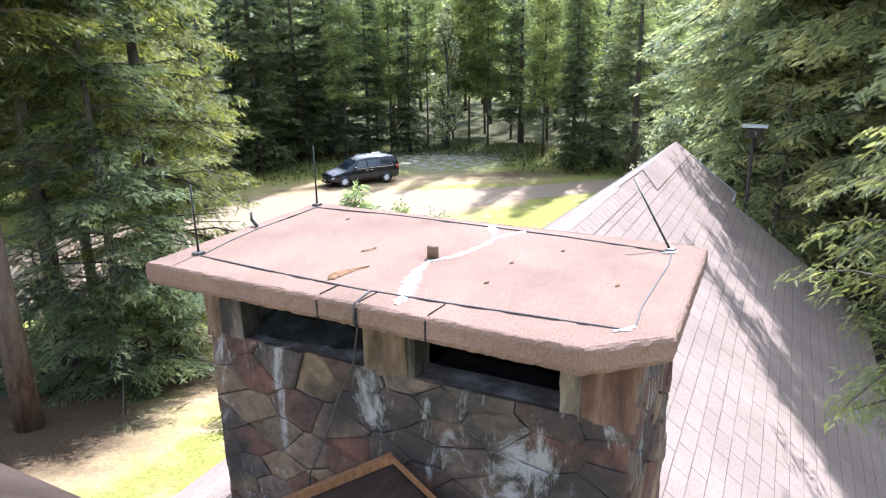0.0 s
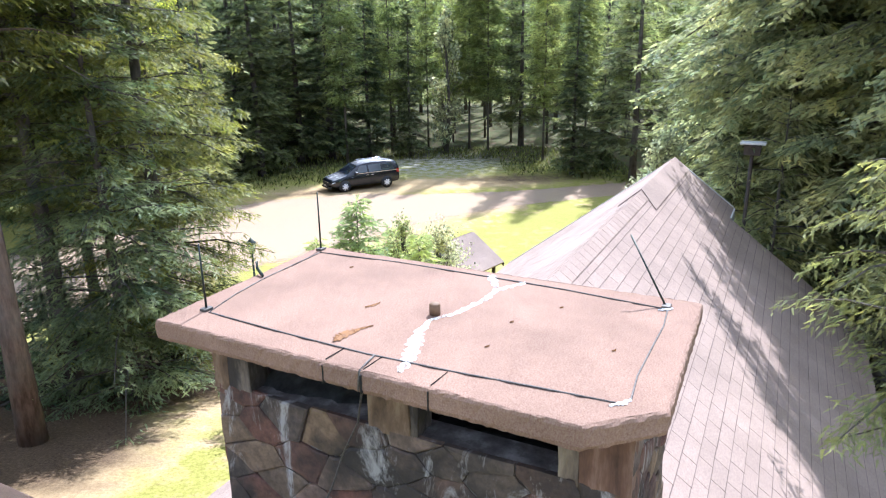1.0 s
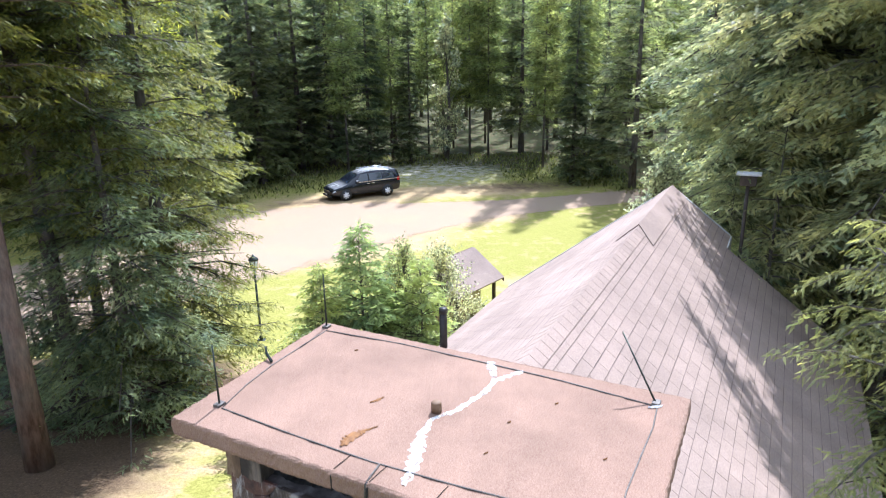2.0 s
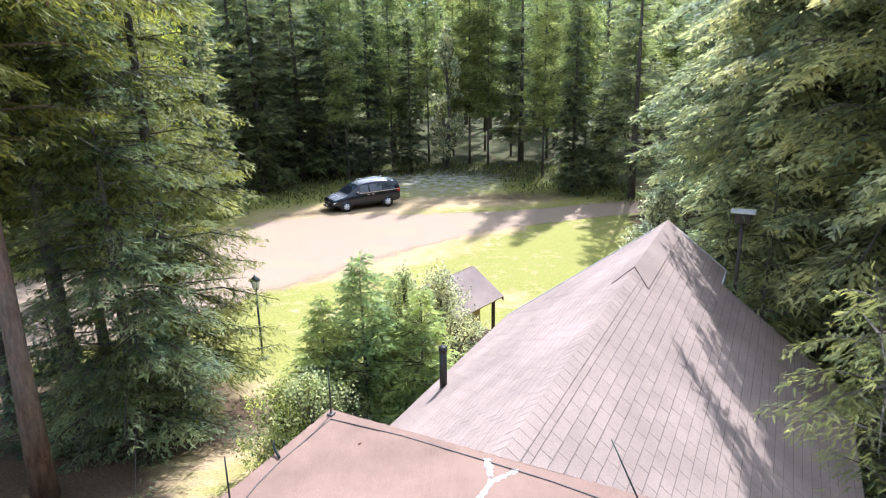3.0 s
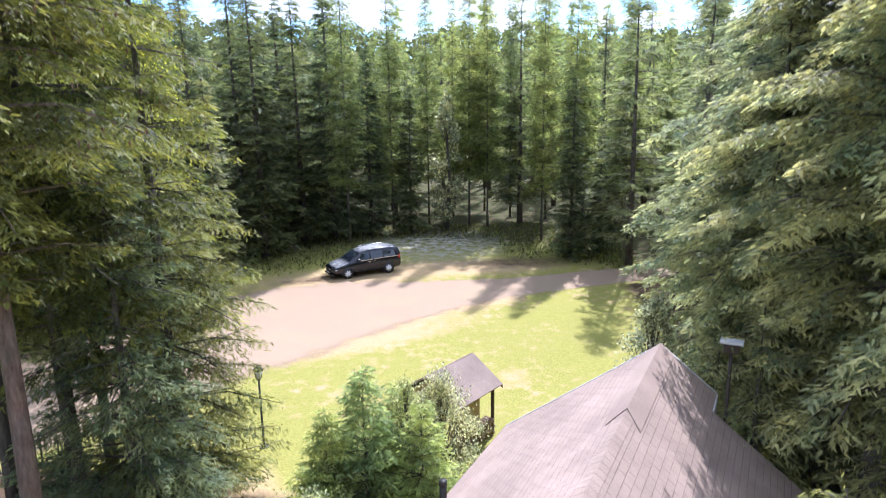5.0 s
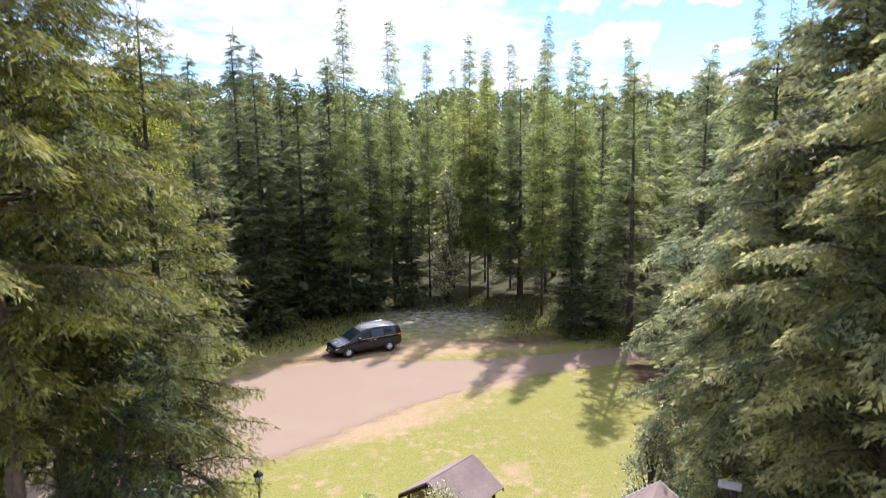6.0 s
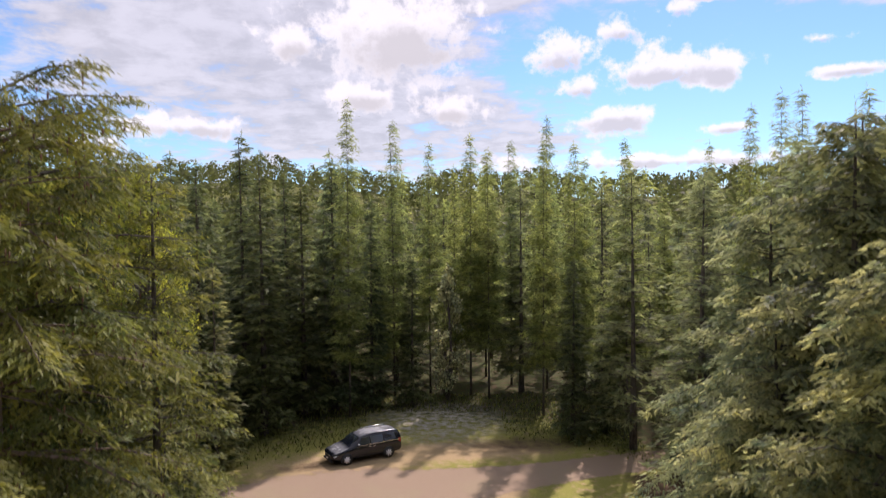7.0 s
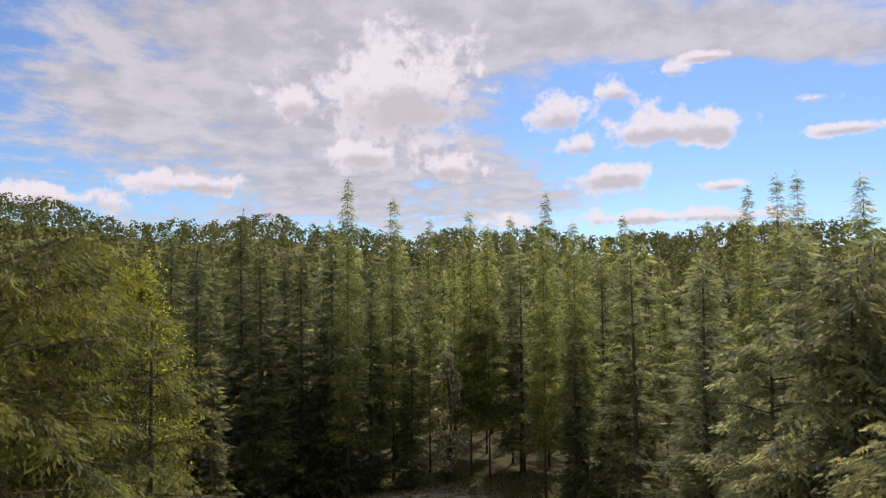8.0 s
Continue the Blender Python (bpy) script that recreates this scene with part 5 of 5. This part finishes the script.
for y in (62, 67, 73, 80, 88, 97, 107):
    x = -0.55 * y - 6
    while x < 0.6 * y + 4:
        x += rng.uniform(3.0, 5.4) * (1 + (y - 60) / 60)
        kind = "l" if -8 < x < 30 and rng.random() < (0.45 if x < 0.5 else 0.78) else ("d" if rng.random() < 0.6 else "p")
        if x < -8 and rng.random() < 0.75:
            kind = "d"
        if abs(x - 0.085 * y) < 1.3 and y < 80:
            continue
        yy = y + rng.uniform(-2, 2)
        if min(math.hypot(x - a, yy - b) for _, a, b, _ in spots) < 2.2:
            continue
        spots.append((kind, x, yy, rng.uniform(0.72, 0.95) if kind == "l" else rng.uniform(0.75, 1.05)))
for kind, x, y, s in spots:
    src = {"l": rng.choice(lar), "d": rng.choice(drk), "p": pin}[kind]
    if y > 70.5:
        src = lar_far if kind == "l" else drk_far
    again(src, x, y, rng.uniform(0, 360), s * rng.uniform(0.92, 1.05), s)
tree("fir_tree", "slender pale green fir with a sharp top at the forest's edge", conifer(8, 13.4, 1.9, 0.04, 1.0, 0.4, 0.2, 0.15, 0.5, 7, 0.85, 0.2, width=0.55, voids=-1.0, layer=0.4, flat=0.22), LEAF["spruce"], at=(-15.0, 43.0), group=GF)
# woods down the left side, beyond the driveway
for x, y, s in ((-24, 30, 0.95), (-20, 36, 0.9), (-28, 24, 1.0), (-31, 33, 1.0), (-22, 41, 0.95), (-34, 20, 1.0), (-17.5, 41.5, 0.75), (-36, 40, 1.0), (-19, 12, 0.9), (-24, 9, 1.0), (-29, 47, 1.0)):
    again(rng.choice(drk), x, y, rng.uniform(0, 360), s)
for x, y, s in ((17, 20, .9), (20, 26, 1.0), (16, 10, .9), (24, 18, 1.0), (28, 30, 1.0), (20, 5, 1)):
    again(pin, x, y, rng.uniform(0, 360), s)

# saplings and shrubs by the house
GS = "saplings by the roof's eave"
sap = tree("spruce_sapling", "young spruce with a thin pale leading shoot", conifer(61, 4.35, 1.6, 0.03, 2.2, 0.14, 0.1, 0.34, 0.22, 7, 0.85, 0.2, width=0.42, step=0.42, voids=-1.3, flat=0.35), LEAF["young"], at=(-1.81, 13.4), group=GS)
tree("spruce_sapling", "young spruce with soft light green shoots", conifer(62, 3.5, 1.4, 0.03, 2.2, 0.14, 0.1, 0.34, 0.22, 7, 0.8, 0.2, width=0.42, step=0.42, voids=-1.3, flat=0.35), LEAF["young"], at=(-0.55, 13.2), group=GS)
again(sap, -2.6, 12.9, 80, 0.8)
again(sap, -1.2, 14.6, 180, 0.85)
tree("birch_shrub", "small broad-leaved tree with pale shining leaves", broadleaf(63, 3.6, 1.3, 80, 110, 0.075, 0.15), LEAF["birch"], at=(-0.2, 16.4), group=GS)
tree("leafy_shrub", "low shrub with yellow-green leaves", broadleaf(64, 1.9, 1.0, 60, 90, 0.06, 0.15), LEAF["lime"], at=(-3.3, 11.6), group=GS)
tree("leafy_shrub", "low shrub with green leaves against the eave", broadleaf(68, 2.2, 1.1, 70, 90, 0.06, 0.1), LEAF["pale"], at=(-2.6, 11.2), group=GS)
tree("birch_sapling", "slim sapling with fresh pale green leaves", broadleaf(69, 4.0, 0.8, 60, 90, 0.06, 0.3), LEAF["pale"], at=(-0.95, 14.1), group=GS)
bi = tree("birch_tree", "slim birch with pale leaves at the forest's edge", broadleaf(65, 12.0, 1.6, 50, 60, 0.3, 0.1), LEAF["birch"], at=(0.2, 60.0), group=GF)
tree("birch_tree", "small birch with pale shining leaves by the roof", broadleaf(66, 5.9, 1.0, 90, 90, 0.085, 0.3), LEAF["birch"], at=(4.9, 14.8), group=GR)
map_ = tree("maple_tree", "broad-leaved tree with yellow-green leaves behind the spruces", broadleaf(67, 18.6, 2.8, 150, 95, 0.15, 0.35), LEAF["yellow"], at=(-14.6, 32.0), group=GF)
again(map_, -17.5, 36.5, 120, 1.0)
again(map_, -19.5, 33.0, 220, 0.95)


# woods on the far hills: one mass nobody could count
def far_woods():
    rs = np.random.RandomState(9)
    quads = []
    n = 2600
    r = 85 + 520 * rs.rand(n) ** 0.8
    az = np.radians(rs.uniform(-40, 40, n))
    x, y = r * np.sin(az), r * np.cos(az)
    z = ground_z(x, y)
    for i in range(n):
        m = 76 if r[i] < 230 else 40
        broad = rs.rand() < (0.25 if r[i] < 200 else 0.75)
        H = rs.uniform(12, 19)
        if broad:
            v = rs.normal(0, 1, (m, 3))
            v /= np.linalg.norm(v, axis=1)[:, None]
            v[:, 2] = np.abs(v[:, 2]) * 1.3 - 0.25
            R = rs.uniform(2.6, 4.4)
            P = v * R * rs.uniform(0.75, 1.05, (m, 1)) + np.array([x[i], y[i], z[i] + H - R * 1.3])
            if r[i] > 260:
                P[: m // 2, 2] -= rs.uniform(0, H - 4, m // 2)
            D = np.cross(v, rs.normal(0, 1, (m, 3))) + 0.25 * rs.normal(0, 1, (m, 3))
            N = v + rs.normal(0, 0.25, (m, 3))
            L = R * rs.uniform(0.3, 0.5, m) * (1.0 if m > 60 else 1.25)
        else:
            h = rs.uniform(0.25, 1.0, m)
            a = rs.uniform(0, 6.283, m)
            R = 2.6 * (1.02 - h) + 0.15
            P = np.stack([x[i] + R * 0.4 * np.cos(a), y[i] + R * 0.4 * np.sin(a), z[i] + H * h], 1)
            D = np.stack([np.cos(a), np.sin(a), rs.normal(-0.25, 0.2, m)], 1)
            N = np.array([0, 0, 1.0])[None] + rs.normal(0, 0.5, (m, 3))
            L = R * rs.uniform(0.6, 1.0, m) + 0.3
        quads.append(leaf_quads(P, D, N, L, L * (0.8 if broad else 0.5)))
    ob = new("far_woods", quads_mesh("far_woods", np.concatenate(quads), LEAF["wood"], 0.3 + 0.4 * rs.rand(sum(len(q) for q in quads))))
    return tagged(ob, "mixed woods covering the distant low hills", "woods", kind="stuff")


far_woods()


# ---- woodshed, lamp post, car ----
shed = tagged(new("woodshed"), "small open woodshed with a shingled gable roof and stacked logs", "shed")
SG = float(lump_z(0.6, 21.3))
shed.matrix_world = pose(0.14, 21.2, 0, 0, 0, -38.5)      # its y along the ridge, away
SHW, SHL, SHP, SHE = 1.25, 1.28, 3.05, 2.22               # half width, half length, peak, eave
for s in (-1, 1):
    bm = bmesh.new()
    q = [bm.verts.new(p) for p in ((0, -SHL, SHP), (0, SHL, SHP), (s * SHW, SHL, SHE), (s * SHW, -SHL, SHE))]
    bm.faces.new(q)
    bmesh.ops.recalc_face_normals(bm, faces=bm.faces)
    bmesh.ops.solidify(bm, geom=bm.faces, thickness=0.07)
    part("roof", bm, SHED_SHINGLE, shed, "grey shingled roof slope")
    for y in (-SHL - .012, SHL + .012):
        bm = bmesh.new()
        q = [bm.verts.new(p) for p in ((0, y, SHP + .01), (s * SHW * 1.02, y, SHE + .01), (s * SHW * 1.02, y, SHE - 0.12), (0, y, SHP - 0.13))]
        bm.faces.new(q)
        bmesh.ops.solidify(bm, geom=bm.faces, thickness=0.02)
        part("rake_board", bm, DARK_TRIM, shed)
    for y in (-1.05, 1.05):
        part("post", box(s * 1.02 - .045, s * 1.02 + .045, y - .045, y + .045, SG - 0.35, SHE + 0.08), DARK_TRIM, shed)
TANWOOD = simple("tan_board", [(0.30, 0.22, 0.11), (0.45, 0.35, 0.19)], 6, 0.8, stretch=(1, 1, 8))
for i in range(7):
    part("board", box(-0.95 + 0.005, -0.93, -1.0 + i * 0.28, -0.73 + i * 0.28, SG - 0.2, SHE + 0.05), TANWOOD, shed)
for i in range(6):
    part("board", box(0.72, 0.74, -1.0 + i * 0.28, -0.73 + i * 0.28, SG - 0.2, SHE + 0.22), TANWOOD, shed)
LOGEND = simple("split_log", [(0.16, 0.10, 0.065), (0.3, 0.22, 0.15)], 14, 0.9, per_piece=0.3)
rng = random.Random(4)
pile = tagged(new("log_pile"), "stacked split firewood logs under the shed roof", "firewood")
pile.matrix_world = shed.matrix_world.copy()
logm = []
for k in range(4):
    bm = tube([(0, 0, 0), (0.36, 0, 0)], [rng.uniform(.06, .075), rng.uniform(.055, .075)], 7)
    me = bpy.data.meshes.new("log")
    bm.to_mesh(me)
    bm.free()
    me.materials.append(LOGEND)
    logm.append(me)
for r in range(6):
    for c in range(14):
        o = new("log", rng.choice(logm))
        o.parent = pile
        o.matrix_basis = pose(0.78 + rng.uniform(-.02, .04), -0.98 + c * 0.142 + (r % 2) * .07, SG - 0.0 + r * 0.118, rng.uniform(0, 360), 0, rng.uniform(-4, 4))

GLASS = Mat("lantern_glass").finish((0.75, 0.78, 0.8), 0.15, spec=0.6)
post = tagged(new("lamp_post"), "slim black garden lamp post with a glass lantern", "lamp post")
LZ = float(lump_z(-6.15, 20.3))
post.matrix_world = pose(-6.15, 20.3, LZ)
part("pole", tube([(0, 0, 0), (0, 0, 0.12), (0, 0, 0.16), (0, 0, 2.45)], [0.07, 0.065, 0.04, 0.035], 12), ROD, post)
part("base_plate", box(-.13, .13, -.13, .13, -.05, 0.03, .01), ROD, post)
part("lantern", tube([(0, 0, 2.5), (0, 0, 2.78)], [0.085, 0.14], 6), GLASS, post, "pale tapered glass lantern")
part("collar", tube([(0, 0, 2.44), (0, 0, 2.5)], [0.05, 0.09], 8), ROD, post)
part("lid", tube([(0, 0, 2.78), (0, 0, 2.82), (0, 0, 2.9), (0, 0, 2.98)], [0.17, 0.16, 0.07, 0.012], 8), ROD, post)
for k in range(6):
    a = k * math.pi / 3
    part("bar", tube([(0.088 * math.cos(a), 0.088 * math.sin(a), 2.5), (0.143 * math.cos(a), 0.143 * math.sin(a), 2.78)], 0.008, 4), ROD, post)

def car_paint():
    """Glossy black paint; glare of sun and sky is painted pale on what faces up."""
    a = Mat("black_car_paint")
    nz = a.node("ShaderNodeSeparateXYZ")
    a.link(a.node("ShaderNodeNewGeometry").outputs["Normal"], nz.inputs[0])
    top_glare = a.math("MULTIPLY", a.remap(nz.outputs[2], 0.88, 1.0), a.remap(a.noise(3, 5), 0.3, 0.6, 0.5, 1.0))
    return a.finish(a.mix(top_glare, (0.006, 0.008, 0.014), (0.34, 0.345, 0.355)), a.remap(top_glare, 0, 1, 0.14, 0.35), spec=0.6)


PAINT = car_paint()
PANE = Mat("tinted_glass").finish((0.02, 0.028, 0.036), 0.03, spec=0.9)
CHROME = Mat("chrome").finish((0.75, 0.76, 0.78), 0.18, 1.0)
RIM = Mat("alloy_rim").finish((0.82, 0.82, 0.84), 0.4, 0.5)
TYRE = simple("tyre_rubber", [(0.015, 0.015, 0.015), (0.03, 0.03, 0.03)], 30, 0.85)
LENS = Mat("clear_lens").finish((0.8, 0.82, 0.85), 0.08, spec=0.8)
REDLENS = Mat("red_lens").finish((0.35, 0.012, 0.01), 0.12, spec=0.8)
BLACKPL = simple("black_plastic", [(0.015, 0.015, 0.016), (0.03, 0.03, 0.03)], 20, 0.6)


def minivan():
    car = tagged(new("minivan"), "parked black minivan with roof rails and bright alloy wheels", "car")
    # stations: x from the front, sill, belt and roof heights, half widths at sill, belt and roof
    st = [(0.0, .42, .62, .66, .60, .66, .52), (0.12, .27, .74, .80, .86, .86, .70), (0.5, .22, .84, .90, .96, .95, .78), (1.0, .22, .97, 1.02, .985, .96, .80),
          (1.25, .22, 1.02, 1.15, .99, .965, .77), (2.0, .22, 1.05, 1.64, .99, .965, .69), (2.5, .22, 1.07, 1.76, .99, .97, .70), (3.3, .22, 1.10, 1.79, .99, .97, .71),
          (4.2, .22, 1.13, 1.77, .985, .965, .70), (4.75, .24, 1.15, 1.70, .97, .95, .68), (4.95, .28, 1.16, 1.66, .94, .92, .66), (5.08, .40, 1.10, 1.20, .86, .86, .68)]
    bm = bmesh.new()
    rows = []
    for x, zs, zb, zr, ws, wb, wr in st:
        half = [(ws * .93, zs), (ws, zs + .16), (ws, (zs + zb) / 2), (wb, zb), ((wb + wr) / 2 + .015, (zb + zr) / 2 + .01), (wr + .02, zr - .05), (wr * .8, zr), (0, zr + .02)]
        rows.append([bm.verts.new((x, y, z)) for y, z in half] + [bm.verts.new((x, -y, z)) for y, z in half[-2::-1]])
    for a, b in zip(rows, rows[1:]):
        for k in range(len(a) - 1):
            bm.faces.new((a[k], a[k + 1], b[k + 1], b[k]))
        bm.faces.new((a[-1], a[0], b[0], b[-1]))
    bm.faces.new(rows[0][::-1])
    bm.faces.new(rows[-1])
    bmesh.ops.recalc_face_normals(bm, faces=bm.faces)
    for f in bm.faces:
        f.smooth = True
    body = part("body", bm, PAINT, car, "glossy black bodywork")
    mod = body.modifiers.new("soft", "SUBSURF")
    mod.levels = mod.render_levels = 1

    def panel(name, mat, pts, parent, label="", t=0.012):
        b = bmesh.new()
        b.faces.new([b.verts.new(p) for p in pts])
        bmesh.ops.recalc_face_normals(b, faces=b.faces)
        bmesh.ops.solidify(b, geom=b.faces, thickness=t)
        return part(name, b, mat, parent, label)

    for s in (-1, 1):
        y = lambda z: s * (0.985 - max(0, z - 1.08) * 0.40)
        for x0, x1, xt0, xt1 in ((1.75, 2.62, 2.14, 2.62), (2.72, 3.62, 2.72, 3.62), (3.72, 4.62, 3.72, 4.48)):
            panel("side_window", PANE, [(x0, y(1.13), 1.13), (x1, y(1.15), 1.15), (xt1, y(1.6), 1.6), (xt0, y(1.6), 1.6)], car)
        panel("window_strip", CHROME, [(1.7, y(1.10) * 1.004, 1.095), (4.9, y(1.12) * 1.004, 1.115), (4.9, y(1.12) * 1.004, 1.14), (1.7, y(1.10) * 1.004, 1.12)], car, "bright strip under the windows", 0.016)
        part("roof_rail", tube([(2.4, s * .64, 1.73), (2.5, s * .64, 1.785), (4.3, s * .65, 1.80), (4.4, s * .65, 1.75)], 0.02, 6), CHROME, car)
        hd = panel("headlight", LENS, [(0.12, s * .88, .62), (0.12, s * .60, .66), (0.62, s * .80, .885), (0.66, s * .94, .80)], car, "clear swept-back headlight", 0.03)
        panel("taillight", REDLENS, [(4.93, s * .95, .92), (4.75, s * .985, 1.0), (4.78, s * .96, 1.2), (4.98, s * .92, 1.18)], car, "red tail light", 0.03)
        mir = part("mirror", box(1.72, 1.9, s * 1.02 - .11, s * 1.02 + .11, 1.08, 1.24, .03), PAINT, car)
        for hx in (2.5, 2.85):
            part("door_handle", box(hx, hx + .2, s * .985 - .015, s * .985 + .015, .96, 1.0, .008), CHROME, car)
        for wx in (0.98, 4.01):
            tyre = part("wheel", tube([(wx, s * .99, .335), (wx, s * .76, .335)], 0.335, 24), TYRE, car, "black tyre")
            part("arch", tube([(wx, s * .995, .36), (wx, s * .80, .36)], 0.40, 24), BLACKPL, car)
            rim = part("rim", tube([(wx, s * 1.0, .335), (wx, s * .9, .335)], 0.235, 20), BLACKPL, tyre)
            for k in range(7):
                a = k * 2 * math.pi / 7
                part("spoke", tube([(wx, s * 1.006, .335), (wx + .225 * math.cos(a), s * 1.006, .335 + .225 * math.sin(a))], [0.055, 0.045], 5), RIM, tyre)
    panel("windscreen", PANE, [(1.28, .76, 1.13), (1.28, -.76, 1.13), (1.98, -.62, 1.62), (1.98, .62, 1.62)], car, "raked dark windscreen")
    panel("rear_window", PANE, [(5.03, .68, 1.2), (5.03, -.68, 1.2), (4.93, -.6, 1.6), (4.93, .6, 1.6)], car)
    part("grille", box(0.005, 0.06, -.5, .5, .42, .62, .015), BLACKPL, car)
    part("bumper", box(-.03, .1, -.7, .7, .24, .36, .03), BLACKPL, car)
    part("badge_bar", box(-.005, .02, -.4, .4, .635, .665, .006), CHROME, car)
    part("number_plate", box(-.045, -.028, -.17, .17, .36, .46), CAULK, car, "pale plate")
    return car


van = minivan()
fx, fy, rx_, ry_ = -6.54, 43.3, -3.93, 44.84
ang = math.degrees(math.atan2(ry_ - fy, rx_ - fx))       # from nose to tail
d = Vector((rx_ - fx, ry_ - fy, 0)).normalized()
side = Vector((d.y, -d.x, 0))                              # towards the house
nose = Vector((fx, fy, 0)) - d * 0.98 - side * 0.99
van.matrix_world = pose(nose.x, nose.y, float(lump_z(-5, 45)) + 0.02, 0, 0, ang)

# long grass along the forest's edge, and tufts on the lawn
rs = np.random.RandomState(5)
n = 26000
x = rs.uniform(-22, 14, n)
y = rs.uniform(26, 62, n)
edge = 49 + 4 * np.exp(-((x + 2) / 7) ** 2) - 9 / (1 + np.exp(-(x - 13) / 1.2)) - 3 / (1 + np.exp((x + 13) / 1.5))
keep = (y > edge - 0.6 - 3.0 / (1 + np.exp(np.clip((x + 6.5) / 0.8, -60, 60))) + rs.normal(0, 0.9, n)) & ((np.abs(x + 1) > 5.5) | (y > 56))
x, y = x[keep], y[keep]
P = np.stack([x, y, lump_z(x, y)], 1)
D = rs.normal(0, 0.45, (len(x), 3))
D[:, 2] = 1
L = rs.uniform(0.15, 0.42, len(x))
grass = new("long_grass", quads_mesh("long_grass", leaf_quads(P, D, rs.normal(0, 1, P.shape), L, L * 0.22), LEAF["grass"]))
tagged(grass, "uncut grass and weeds along the forest edge", "grass", kind="stuff")


def railing(a, b, h=1.15):
    """A dark iron railing between two points of the ground: posts, two rails, upright bars."""
    ob = tagged(new("fence"), "low dark iron railing beside the driveway", "fence")
    ob.matrix_world = pose(a[0], a[1], 0)
    n = int(math.dist(a, b) / 0.14)
    g = lambda k: float(lump_z(a[0] + (b[0] - a[0]) * k / n, a[1] + (b[1] - a[1]) * k / n))
    at = lambda k, z: ((b[0] - a[0]) * k / n, (b[1] - a[1]) * k / n, g(k) + z)
    for z in (0.15, h - 0.05):
        part("rail", tube([at(k, z) for k in range(0, n + 1, 5)], 0.02, 6), ROD, ob)
    for k in range(n + 1):
        if k % 14 == 0:
            part("post", tube([at(k, -0.1), at(k, h + 0.1)], 0.035, 6), ROD, ob)
        else:
            part("bar", tube([at(k, 0.12), at(k, h)], 0.011, 4), ROD, ob)
    return ob


railing((-15.6, 16.2), (-10.6, 21.2))
